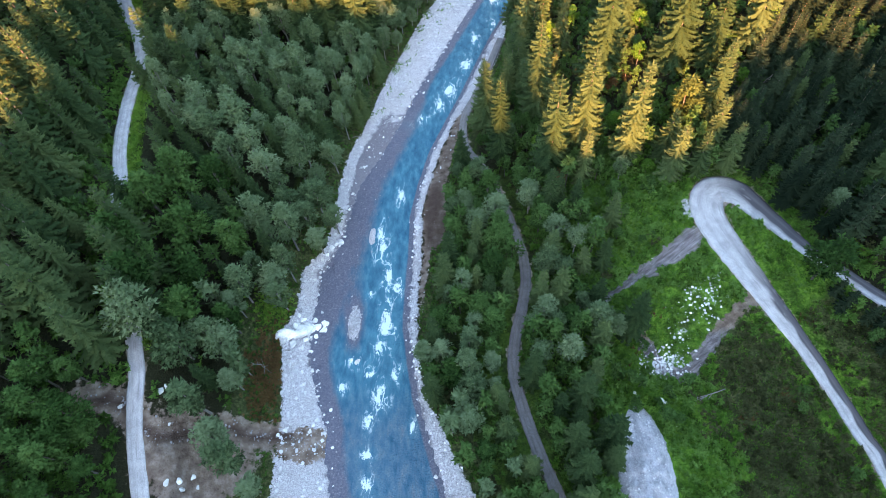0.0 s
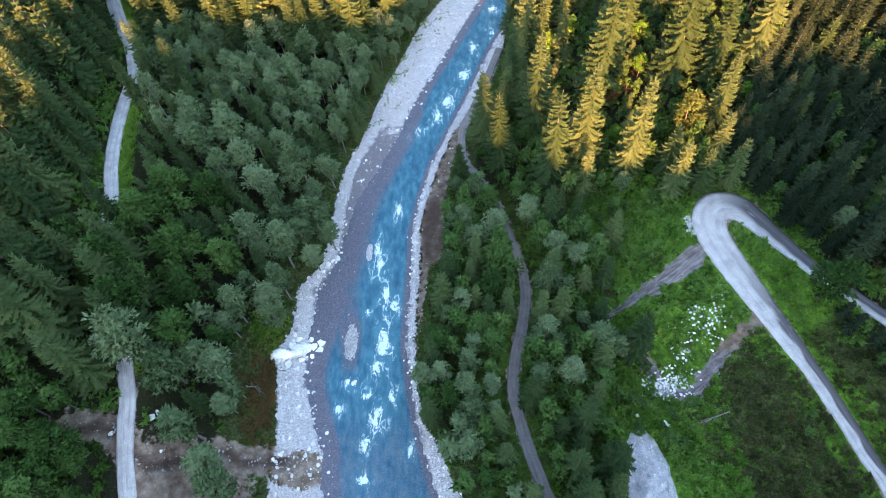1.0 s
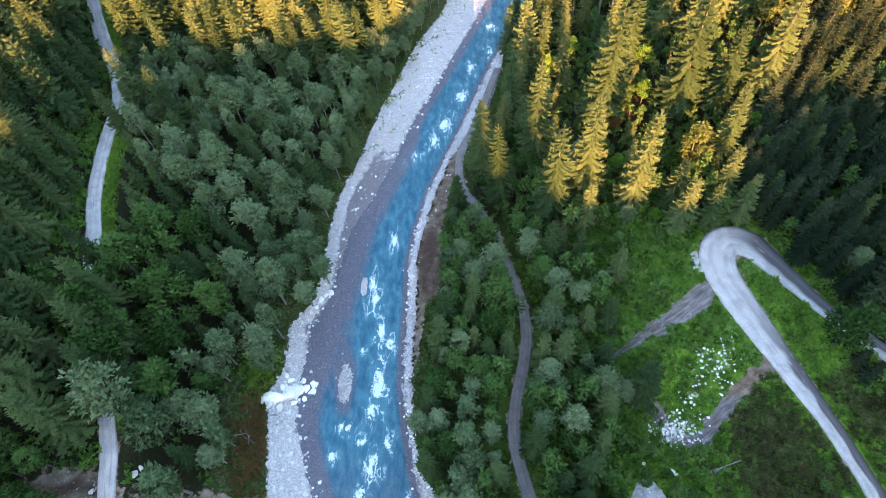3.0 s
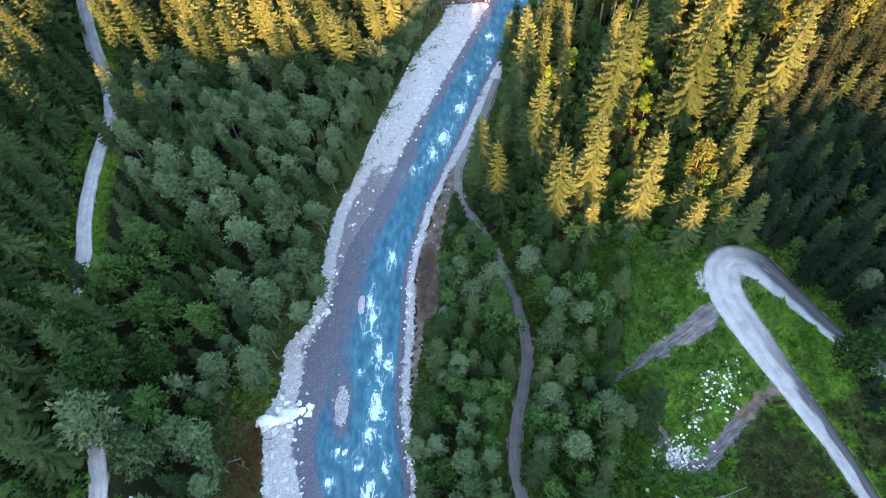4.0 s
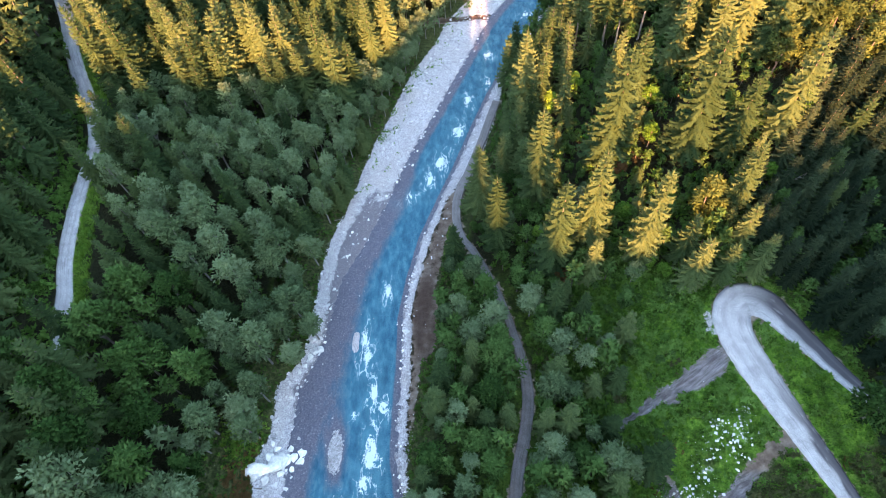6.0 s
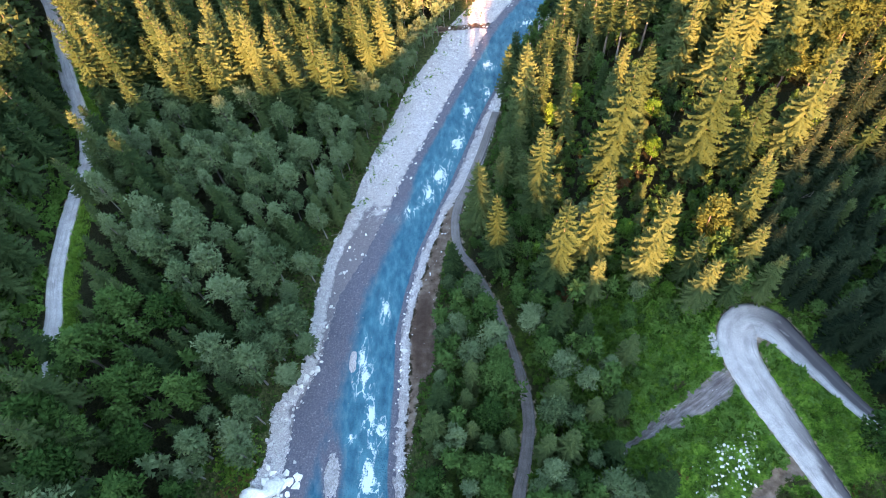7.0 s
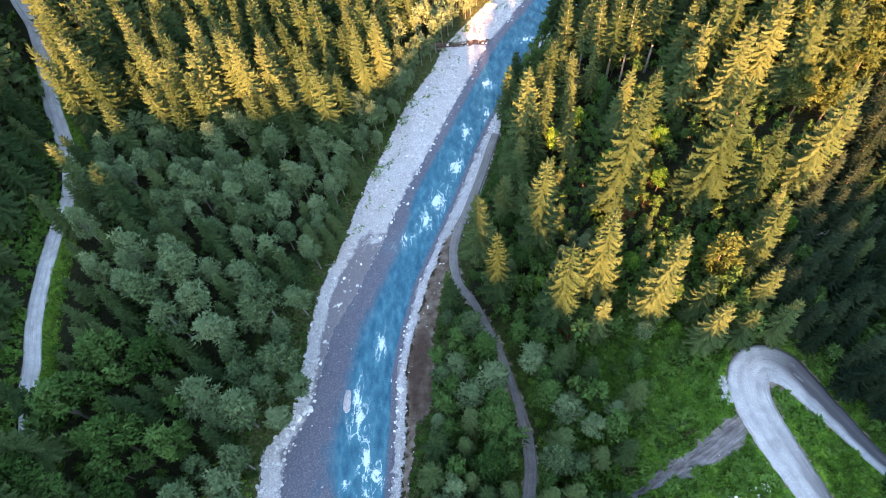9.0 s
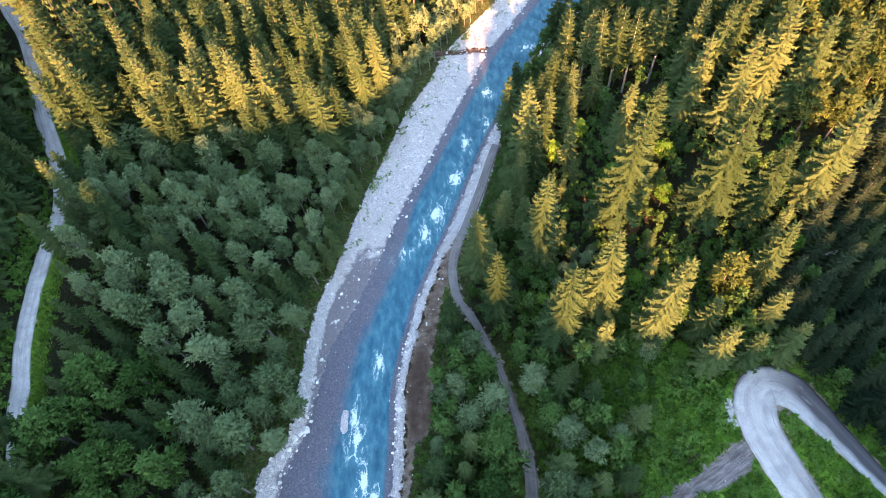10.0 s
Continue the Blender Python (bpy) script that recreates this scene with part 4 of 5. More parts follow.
GREY_LEFT_FAR = [(-51.8, 80.8, 13), (-48.9, 86.6, 12), (-46, 81.8, 11), (-42.1, 76.6, 12), (-48.1, 77.3, 11), (-36, 83.7, 13), (-37.3, 80.9, 11), (-31.2, 85.8, 10), (-49.6, 70.6, 11),
    (-55.8, 70.2, 11), (-33.1, 73.5, 11), (-40.1, 88, 10), (-36.4, 94.5, 11), (-42.8, 65.7, 11), (-37, 63.6, 13), (-29.6, 69.5, 9), (-57.3, 61.4, 13), (-51.4, 57.8, 13),
    (-45.3, 57.8, 13), (-37.8, 70.3, 10), (-58, 115.4, 8.8), (-49.7, 117.4, 9.6), (-46, 123.5, 9.6), (-39.3, 120.7, 9.6), (-29.9, 123, 9.6), (-53.1, 106.6, 8.8), (-49.8, 104.4, 9.6),
    (-40.8, 110, 9.6), (-44.1, 105.4, 8.8), (-33.4, 112.5, 8.8), (-25.3, 121.2, 8.8), (-36.6, 105, 8.8)]
GREY_LEFT_NEAR = [(-58.3, 22.3, 8), (-57.2, 17.3, 8), (-61.5, 25.5, 8), (-56, 12, 8), (-61.5, 17.8, 9), (-60, 21, 10), (-63.5, 28.5, 11), (-66, 21, 11), (-60.5, 13.5, 9), (-65, 14, 10), (-60.5, 30, 9), (-49.3, 42.9, 13), (-49.5, 36.8, 12), (-46.3, 39.5, 11), (-45.6, 28.2, 13), (-44.4, 39.4, 10), (-44.4, 43.8, 10), (-49.5, 50, 11), (-43.4, 50.3, 11),
    (-38.8, 53.3, 10), (-55.8, 50.2, 11), (-40.5, 20.1, 11), (-42.8, 23.3, 10), (-59.2, 23.8, 12), (-56.3, 21.8, 11), (-59.6, 17.9, 12), (-62.7, 24.9, 11), (-54, 17.5, 11),
    (-62.5, 19.2, 11), (-37.2, 16.8, 8), (-42.2, 33.3, 8), (-32.2, 64, 9), (-34.7, 68.5, 9)]
GREY_RIGHT = [(4.8, 64, 9), (4.3, 69, 9), (2.9, 74, 10), (1.2, 79, 9), (12.9, 66, 8), (11.3, 71.5, 8), (9.4, 77, 8), (12.1, 46.2, 8), (0.4, 47.1, 8), (-1.8, 40.3, 9), (2.3, 43.7, 8), (-1.1, 32.4, 8), (-6.8, 45.3, 8), (-2.2, 26.8, 8), (0.4, 21.5, 7), (-6.8, 38.7, 8), (2.9, 55.2, 9),
    (15.9, 63.2, 8), (27.5, 70, 5.5), (16.7, 55, 7), (16.6, 44.9, 7), (10.9, 38.4, 7), (-4.9, 34.5, 8), (-0, 66.7, 8), (4.3, 61.5, 9), (11.7, 72.3, 8), (56.3, 47.2, 10), (61.5, 58.9, 6),
    (66, 60.2, 6)]
GREEN_RIGHT = [(20.5, 120.1, 7.9), (26.2, 124.8, 7.2), (38.4, 110.8, 7.2), (26.9, 107.2, 5.8), (30.4, 99.4, 5.8), (52.6, 87.3, 5.8), (30.3, 88.1, 5.8), (22.7, 84.9, 5), (14.4, 87.6, 5), (34.8, 74.7, 4.3),
    (32.8, 77, 4.3), (30.5, 111.2, 5.8), (37, 102, 6.5), (59.1, 96.6, 6.5)]
GILT_LEAFY = [(-19.5, 133.7, 11)]
GILT_OLIVE = [(41.5, 83, 15), (57, 106, 12), (60.5, 103.5, 12), (64, 106.5, 13), (61.5, 109.5, 14), (57.5, 111.5, 14), (65.5, 111, 13), (69, 107.5, 12), (62, 114.5, 14), (66.5, 115.5, 13), (58, 117, 15), (70, 112, 12), (62.5, 119.5, 14), (67, 120, 13), (71.5, 117, 12), (58.5, 122.5, 15), (63, 125, 14), (68, 125, 13), (56, 127.5, 15), (60, 130, 15), (73, 123, 12), (65, 131, 14), (68.5, 102, 12), (73, 110, 11), (54.5, 122, 14)]
BANK_ROW = [(9, 106, 14), (11.5, 110, 14), (13, 114.5, 15), (16, 118, 16), (10.5, 117, 13), (18.5, 123, 16), (14.5, 126, 15), (20, 129, 16), (12.5, 104, 13), (22.5, 118, 14), (17.5, 108, 14), (24, 126, 15), (19, 134, 16), (23.5, 136, 16), (16.5, 131.5, 14), (22, 142, 16), (27, 150, 17), (32, 157, 17), (25, 133, 16)]
BARE_RIGHT = [(30.8, 137, 23), (33.6, 135, 23), (28.6, 141, 22), (36.4, 134, 21), (40.9, 133, 21), (26, 146, 21)]
ROADSIDE = [(-53.5, 39, 13), (-55, 45, 13), (-57.7, 50.5, 13), (-60.7, 56, 12), (-62.6, 61, 11)]
ROAD_SPRUCE = [(-53.9, 42, 15), (-56.4, 48.5, 15), (-58.6, 55, 14), (-61, 61.5, 12), (-67, 92.5, 10), (-68.2, 103, 11), (-69.6, 108, 9), (-64, 40, 18), (-67.5, 49.5, 18), (-70.5, 59, 18), (-73.5, 69, 18), (-75.5, 80, 17), (-76, 93, 17), (-78, 105, 16)]
RUST = [(18.1, 77.5, 5), (31, 97.7, 5), (5.2, 78.1, 5)]
for usual, plan, usual_label, group in (("tall", GILT_RIGHT, LIT, "gilded spruces"), ("tall", GILT_HIGH, LIT, "gilded spruces"), ("tall", GILT_LEFT, LIT, "gilded spruces"), ("spruce", DARK_LEFT, DARK, "shaded spruces"),
                                 ("spruce", DARK_RIGHT, DARK, "shaded spruces"), ("leafy", GREY_LEFT_FAR, GREY, "riverside wood"), ("leafy", GREY_LEFT_NEAR, GREY, "riverside wood"),
                                 ("green", GREY_RIGHT[::2], GREEN, "riverside wood"), ("leafy", GREY_RIGHT[1::2], GREY, "riverside wood"), ("spruce", BANK_ROW, DARK, "shaded spruces"), ("bare", BARE_RIGHT, "tall spruce with a long bare pale trunk", "shaded spruces"), ("spruce", ROAD_SPRUCE, "dark green spruce close beside the forest road", "shaded spruces"), ("leafy", ROADSIDE, "grey-green broadleaf tree leaning over the forest road", "riverside wood"), ("bright", GREEN_RIGHT, "fresh bright green broadleaf tree on the slope", "slope trees"), ("olive", GILT_OLIVE, "golden-green broadleaf tree lit by low evening sun", "gilded trees"), ("leafy", GILT_LEAFY, "broadleaf tree gilded by low evening sun", "gilded trees"),
                                 ("rust", RUST, "small rust-coloured broadleaf tree", "autumn trees")):
    kind = usual
    for x, y, h in plan:
        if min(near_line(np.array([x]), np.array([y]), k)[0][0] for k in (S_LROAD, S_TRACK, S_HAIR)) < (2.3 if plan in (ROADSIDE, ROAD_SPRUCE) else 3.2):
            continue
        if plan == GREY_RIGHT[::2] or plan == GREY_RIGHT[1::2] or plan in (ROADSIDE, ROAD_SPRUCE):
            h *= 1.22
        if plan in (GREY_LEFT_FAR, GREY_LEFT_NEAR):
            h *= 0.95 if x < -53 and y < 32 else 1.18 if y < 100 else 1.35
        if plan in (GREY_LEFT_FAR, GREY_LEFT_NEAR, ROADSIDE) and (x < -44 and 40 < y < 75 or x < -53 and y < 32):
            kind, label = "green", "deep green broadleaf tree beside the forest road"
        else:
            kind, label = usual, usual_label
        # spruces on the right slope take the needles with shade in their colour
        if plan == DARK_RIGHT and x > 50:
            kind, label = "shaded_spruce", "spruce on the right slope, needles darkened for shade"
        plant(kind, int(rng.randint(5)), x, y, h, rng.uniform(1.15, 1.35) if kind not in ("spruce", "tall", "shaded_spruce") else rng.uniform(0.95, 1.15), label, group)

def free(x, y, r, loose=0.62):
    q = TAKEN[:taken_n]
    return not np.any((q[:, 0] - x) ** 2 + (q[:, 1] - y) ** 2 < (loose * (r + q[:, 2])) ** 2)


def zone(x, y):
    """What grows at a place: kind, mean height, mean crown radius; or None."""
    l, r, lv, rv = [float(at_y(k, y)) for k in (LEFT_WATER, RIGHT_WATER, LEFT_VEG, RIGHT_VEG)]
    if lv - 1.0 < x < rv + (2.8 if 42 < y < 104 else 1.2):
        return None
    road = float(at_y([p[:2] for p in LEFT_ROAD], y))
    if x < lv:
        seen = y < 36 or 60 < y < 96 or y > 112
        if math.hypot((x + 38.8) / 3.0, (y - 40) / 9.0) < 1:
            return None
        if -3.4 < x - road < (7.0 if seen else 4.5) or (x > -57 and y < 31.5 and x < -34):
            return None
        if y > 117 + 0.10 * (x + 60) and rng.rand() < 0.85:
            return ("spruce", 22) if x < lv - 9 else ("leafy", 10)
        if x < road:
            return ("spruce", 20 if y < 84 else 13) if rng.rand() < 0.9 or y > 95 else ("green", 10)
        if y > 108:
            return ("leafy", 9.5) if rng.rand() < 0.7 else ("spruce", 10)
        if x < -44 and 48 < y < 78:
            return ("spruce", 12) if rng.rand() < 0.7 else ("green", 9)
        if y > 95:
            return ("leafy", 11) if rng.rand() < 0.6 else ("spruce", 11)
        return ("leafy", 12.5) if rng.rand() < 0.42 else ("spruce", 12.5)
    d_t = float(near_line(np.array([x]), np.array([y]), S_TRACK)[0][0])
    d_h = float(near_line(np.array([x]), np.array([y]), S_HAIR)[0][0])
    if d_t < 2.6 or d_h < 3.5:
        return None
    open_edge = 70 - 0.25 * (x - 45)
    if x > (20.5 if y < 34 else 23 + 3.5 * math.sin(0.33 * y) + 2.0 * math.sin(0.9 * y + 1)) and y < open_edge:
        right = float(np.interp(y, [0, 20, 30, 38, 44, 50, 56, 62, 67, 72], [66, 64.5, 62, 59.5, 57.5, 59, 59, 57, 55, 50]))
        if x < right:
            thicket = x < 37 and y > 27 and float(near_line(np.array([x]), np.array([y]), S_SCAR1)[0][0]) > 3 and math.hypot((x - 37) / 7, (y - 43) / 8) > 1
            if (thicket and rng.rand() < 0.22) or (x > 47 and y < 36 and rng.rand() < 0.03):
                return ("green", rng.choice([2.2, 3.0, 4.0, 5.2]))
            return None
        return ("shaded_spruce", 14 if y < 34 else 7 if y < 52 and x < 64 else 12) if rng.rand() < 0.85 else ("green", 6)
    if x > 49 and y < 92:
        return ("shaded_spruce", 12) if rng.rand() < 0.72 else ("spruce", 11) if rng.rand() < 0.5 else ("green", 7)
    if y < 80:
        return ("leafy", 10.5) if rng.rand() < 0.15 else ("green", 9.5) if rng.rand() < 0.35 else ("spruce", 13.5)
    if x < 26 and y < 96:
        return ("green", 6) if rng.rand() < 0.7 else ("leafy", 6.5)
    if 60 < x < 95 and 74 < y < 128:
        return ("shaded_spruce", 10) if rng.rand() < 0.8 else ("green", 6)
    if x < 66 and y < 128:
        return ("green", 4.2) if rng.rand() < 0.85 else ("spruce", 9)
    if rng.rand() < 0.3:
        return ("green", 8)
    return ("spruce", 20)


# the rest of the wood, filled in by chance
spots_ = []
tries = 0
while tries < 26000:
    tries += 1
    x, y = rng.uniform(-106, 104), rng.uniform(8, 218)
    if y > 195 and rng.rand() < 0.4:
        continue
    kind = zone(x, y) if not (x > 74 and y < 48) else None
    if kind is None:
        continue
    h = kind[1] * rng.uniform(0.72, 1.18)
    r = {"spruce": 3.0 * (h / 20) ** 0.75, "shaded_spruce": 3.0 * (h / 20) ** 0.75}.get(kind[0], 2.4 * (h / 12) ** 0.75)
    if not free(x, y, r, 0.56 if kind[0] == "shaded_spruce" else (0.58 if x < -10 and y > 117 else 0.72) if kind[0] == "spruce" else 0.60):
        continue
    take(x, y, r)
    spots_.append((kind[0], x, y, h))
# the trees that stand nearest to the middle of the valley are things, those past them one growth
spots_.sort(key=lambda q: math.hypot(q[1] * 0.9, q[2] - 95))
counts, rest = {"spruce": 0, "leafy": 0, "green": 0, "shaded_spruce": 0}, []
limits = {"spruce": 230, "leafy": 125, "green": 30, "shaded_spruce": 80}
for kind, x, y, h in spots_:
    if counts[kind] < limits[kind]:
        counts[kind] += 1
        lit = y > 112 and kind == "spruce"
        big = lit and x < -10 and y < 152 or kind == "spruce" and x < -54 and y < 112 and h > 15
        plant("tall" if big else kind, int(rng.randint(5)), x, y, h, rng.uniform(0.95, 1.2) if big else rng.uniform(0.9, 1.12), {"spruce": LIT if lit else DARK, "leafy": GREY, "green": GREEN, "shaded_spruce": "spruce on the right slope, needles darkened for shade"}[kind], "forest " + kind)
    else:
        rest.append((kind, x, y, h))
for name, kinds, src, base, mat, bk, label in (("far_spruce_wood", ("spruce",), FAR_SPRUCE, 20.0, M_SPRUCE, M_BARK, "dense spruce wood at the valley's edges"),
                                               ("far_fir_wood", ("shaded_spruce",), FAR_SPRUCE, 20.0, M_SHADED_SPRUCE, M_BARK, "dense spruce wood on the slope, needles darkened for shade"),
                                               ("far_broadleaf_wood", ("leafy",), FAR_LEAFY, 12.0, M_LEAF, M_PALE_BARK, "dense grey-green wood at the valley's edges"),
                                               ("far_green_wood", ("green",), FAR_LEAFY, 12.0, M_GREEN, M_BARK, "dense deep green wood on the slope")):
    for which in (1, 0):
        cos, fas, tis, nrs, n = [], [], [], [], 0
        for kind, x, y, h in rest:
            if kind not in kinds:
                continue
            arr = src[rng.randint(6)]
            co, fa = arr[which][0], arr[which][1]
            m = np.array(at(x, y, (h / base) ** 0.75, h / base, rng.uniform(0, 360)))
            cos.append(co @ m[:3, :3].T + m[:3, 3])
            fas.append(fa + n)
            if which:
                nrs.append(arr[1][3] @ np.linalg.inv(m[:3, :3]))
            tis.append(np.clip(arr[1][2] * 0.65 + rng.uniform(-0.05, 0.4), 0, 1) if which else np.zeros(len(co)))
            n += len(co)
        if not cos:
            continue
        me = tri_mesh(name if which else name + "_trunks", np.vstack(cos), np.vstack(fas), mat if which else bk, np.concatenate(tis), np.vstack(nrs) if which else None)
        tagged(new(me.name, me), label if which else "trunks of the dense wood at the valley's edges", "forest", kind="stuff")


# ---- rocks, gravel and dead wood ----
def stone_arrays(seed, sub=1, rough=0.22, flat=0.65):
    """A worn block: an icosphere pushed in by a few random cuts."""
    bm = bmesh.new()
    bmesh.ops.create_icosphere(bm, subdivisions=sub, radius=1.0)
    rs = np.random.RandomState(seed)
    co = np.array([v.co[:] for v in bm.verts])
    fa = np.array([[v.index for v in f.verts] for f in bm.faces])
    bm.free()
    for k in range(15 if sub > 1 else 8):
        n = rs.normal(size=3)
        n /= np.linalg.norm(n)
        co = co - np.clip(co @ n - rs.uniform(0.45, 0.85), 0, None)[:, None] * n[None]
    co *= 1 + rough * rs.normal(size=(len(co), 1)) * (0.07 if sub > 1 else 0.2)
    return co * np.array([1.0, rs.uniform(0.7, 0.95), flat]), fa


ROCKS = [stone_arrays(400 + k, 3) for k in range(5)]
ROCK_MESH = [tri_mesh("boulder", c, f, M_ROCK, np.full(len(c), 0.5)) for c, f in ROCKS]
for me_ in ROCK_MESH:
    me_.polygons.foreach_set("use_smooth", np.ones(len(me_.polygons), bool))
GREY_MESH = [tri_mesh("boulder", c, f, M_PEBBLE, np.full(len(c), 0.9)) for c, f in ROCKS]


def boulder(x, y, size, long=1.0, turn=0.0, pale=True, label="pale weathered boulder on the river bank", sink=0.25):
    z = max(float(bilinear(np.array([x]), np.array([y]))[0]), -0.25)
    k = int(rng.randint(5))
    ob = new("boulder", (ROCK_MESH if pale else GREY_MESH)[k])
    ob.matrix_basis = pose(x, y, z + size * (0.6 - sink) * 0.65, rng.uniform(-8, 8), rng.uniform(-8, 8), turn) @ Matrix.Diagonal((size * long, size, size, 1))
    return tagged(ob, label, "boulder", "boulders")


for x, y, s, l, t in ((-37.2, 45.4, 1.7, 1.5, 20), (-34.6, 46.5, 1.7, 1.45, 28), (-33.0, 47.0, 1.15, 1.2, 70)):
    boulder(x, y, s, l, t, True, "broad white rock slab at the river's edge", 0.35)
BIG = "large white boulder at the river's edge"
for x, y, s, l, t in ((-36.6, 45.2, 1.25, 1.3, 15), (-34.6, 45.9, 1.35, 1.2, 60), (-33.2, 46.7, 1.2, 1.25, 100), (-37.9, 44.5, 0.95, 1.3, 60), (-35.4, 47.2, 0.8, 1.3, 130), (-31.6, 47.4, 0.85, 1.1, 0), (-30.5, 48.2, 0.85, 1.1, 80),
                      (-30.4, 46.6, 0.8, 1.15, 30), (-32.4, 48.9, 0.6, 1, 10), (-34.6, 48.8, 0.5, 1.2, 40), (-35.6, 49.6, 0.4, 1.2, 90), (-31.9, 45.5, 0.55, 1.1, 120), (-36.0, 43.6, 0.7, 1.2, 70), (-33.6, 44.6, 0.6, 1.2, 20)):
    boulder(x, y, 1.2 * s, l, t, True, BIG)
for x, y, s in ((-24.2, 40.4, 0.8), (-23.2, 39.9, 0.7)):
    boulder(x, y, s, 1.2, rng.uniform(0, 180), True, "pale rock standing in the rapids", 0.1)
for x, y, s in ((-29.0, 67.4, 0.85), (-30.7, 65.6, 0.8), (-29.9, 66.6, 0.5), (-28.4, 68.9, 0.5), (-31.5, 63.9, 0.6), (-32.4, 62.6, 0.5), (-12.6, 70.2, 0.7), (-13.0, 66.5, 0.35), (-11.9, 73.9, 0.35), (-27.2, 30.9, 0.6), (-26.7, 29.7, 0.5),
                (-27.8, 32.0, 0.4), (-8.3, 19.1, 0.65), (-11.8, 113.4, 0.55), (-17.7, 104.2, 0.4), (-28.0, 76.0, 0.4), (-27.6, 80.5, 0.45), (-29.2, 84.3, 0.4), (-25.4, 88.1, 0.4), (-24.8, 94.3, 0.4), (-21.5, 97.6, 0.4),
                (-33.6, 57.9, 0.45), (-15.5, 108.3, 0.4), (-13.9, 60.4, 0.4), (-12.9, 43.6, 0.4), (-13.2, 41.5, 0.35)):
    boulder(x, y, s, rng.uniform(1, 1.35), rng.uniform(0, 180))
for x, y, s in ((-51.1, 29.7, 0.7), (-50.6, 30.6, 0.6), (-57.3, 27.5, 0.6), (-49.7, 25.2, 0.4), (-47.3, 17.2, 0.7), (-46.2, 17.9, 0.6), (-48.3, 16.6, 0.55), (-46.8, 15.9, 0.6), (-45.3, 16.6, 0.4), (-35.2, 27.2, 0.55), (-36.3, 26.4, 0.4)):
    boulder(x, y, s, rng.uniform(1, 1.35), rng.uniform(0, 180), True, "pale boulder on bare earth beside the forest road")
for n in range(18):
    a, q = rng.uniform(0, 6.28), rng.uniform(0, 1) ** 0.7
    x, y = (40.6 + 3.6 * q * math.cos(a), 46.2 + 3.8 * q * math.sin(a)) if n % 3 else (35 + 7 * q * math.cos(a), 42 + 5 * q * math.sin(a))
    boulder(x, y, rng.uniform(0.15, 0.38), rng.uniform(1, 1.4), rng.uniform(0, 180), True, "small pale rock on the green slope")
for x, y, s in ((27.0, 32.5, 0.4), (31.5, 31.3, 0.5), (32.1, 30.8, 0.4), (33.1, 26.7, 0.3)):
    boulder(x, y, s, 1.2, rng.uniform(0, 180), True, "small pale rock on the green slope")

PEBBLES = [stone_arrays(500 + k, 1, 0.3, 0.6) for k in range(6)]


def scatter_stones(name, pts, sizes, mat, label):
    cos, fas, tis, n = [], [], [], 0
    z = bilinear(pts[:, 0], pts[:, 1])
    for (x, y), zz, s in zip(pts, z, sizes):
        co, fa = PEBBLES[rng.randint(6)]
        a = rng.uniform(0, 6.28)
        rot = np.array([[math.cos(a), -math.sin(a), 0], [math.sin(a), math.cos(a), 0], [0, 0, 1]])
        cos.append((co * s) @ rot.T + (x, y, max(zz, -0.1) + 0.2 * s))
        fas.append(fa + n)
        tis.append(np.full(len(co), rng.uniform(0, 1)))
        n += len(co)
    return tagged(new(name, tri_mesh(name, np.vstack(cos), np.vstack(fas), mat, np.concatenate(tis))), label, "stones", kind="stuff")


def bar_points(count, left=True):
    out = []
    while len(out) < count:
        y = rng.uniform(12, 195)
        if left:
            a, c = float(at_y(LEFT_VEG, y)) - 0.4, float(at_y(LEFT_WATER, y)) + 0.8
        else:
            a, c = float(at_y(RIGHT_WATER, y)) - 0.5, float(at_y(RIGHT_VEG, y)) + 0.5
            if 63 < y < 84 and rng.rand() < 0.8:
                c = a + 2.0
        x = a + (c - a) * rng.rand()
        if left and 58 < y < 102 and x > a + 3 and rng.rand() < 0.75 or not left and 44 < y < 106 and x > a + 2.2 and rng.rand() < 0.8:
            continue
        out.append((x, y))
    return np.array(out)


pts = bar_points(4600)
scatter_stones("cobble_bank", pts, 0.07 + 0.46 * rng.rand(len(pts)) ** 6.0, M_COBBLE, "pale cobbles and stones along the river bank")
pts = bar_points(1900, False)
scatter_stones("cobble_strip", pts, 0.06 + 0.30 * rng.rand(len(pts)) ** 6.0, M_COBBLE, "pale cobbles and stones on the narrow bank")
pts = np.array([(-24.5 + 1.6 * rng.normal() * 0.55, 48 + 5.2 * rng.normal() * 0.5) for _ in range(420)] + [(rng.uniform(-29, -19), rng.uniform(58, 100)) for _ in range(500)])
pts = pts[(pts[:, 0] > at_y(LEFT_WATER, pts[:, 1]))]
scatter_stones("riverbed_stones", pts, 0.10 + 0.2 * rng.rand(len(pts)) ** 2, M_PEBBLE, "grey stones breaking the shallow water")
pts = np.array([(33.0 + 3.6 * rng.normal() * 0.6, 37.6 + 2.0 * rng.normal() * 0.7) for _ in range(420)] + [(c[0] + c[2] * rng.normal(), c[1] + c[2] * rng.normal()) for c in ((41.5, 47.5, 1.0), (40.3, 45.2, 0.9), (42.6, 49.6, 0.7), (37.5, 46, 1.2), (39.3, 49.2, 1.3), (35.5, 41.5, 1.4)) for _ in range(42)]
               + [(S_SCAR1[q][0] + rng.normal() * 1.1, S_SCAR1[q][1] + rng.normal() * 1.1) for q in rng.randint(0, len(S_SCAR1), 14)]
               )
creek_ = np.array([(S_CREEK[q][0] + rng.normal() * 1.3, S_CREEK[q][1] + rng.normal() * 1.0) for q in rng.randint(0, len(S_CREEK), 420)])
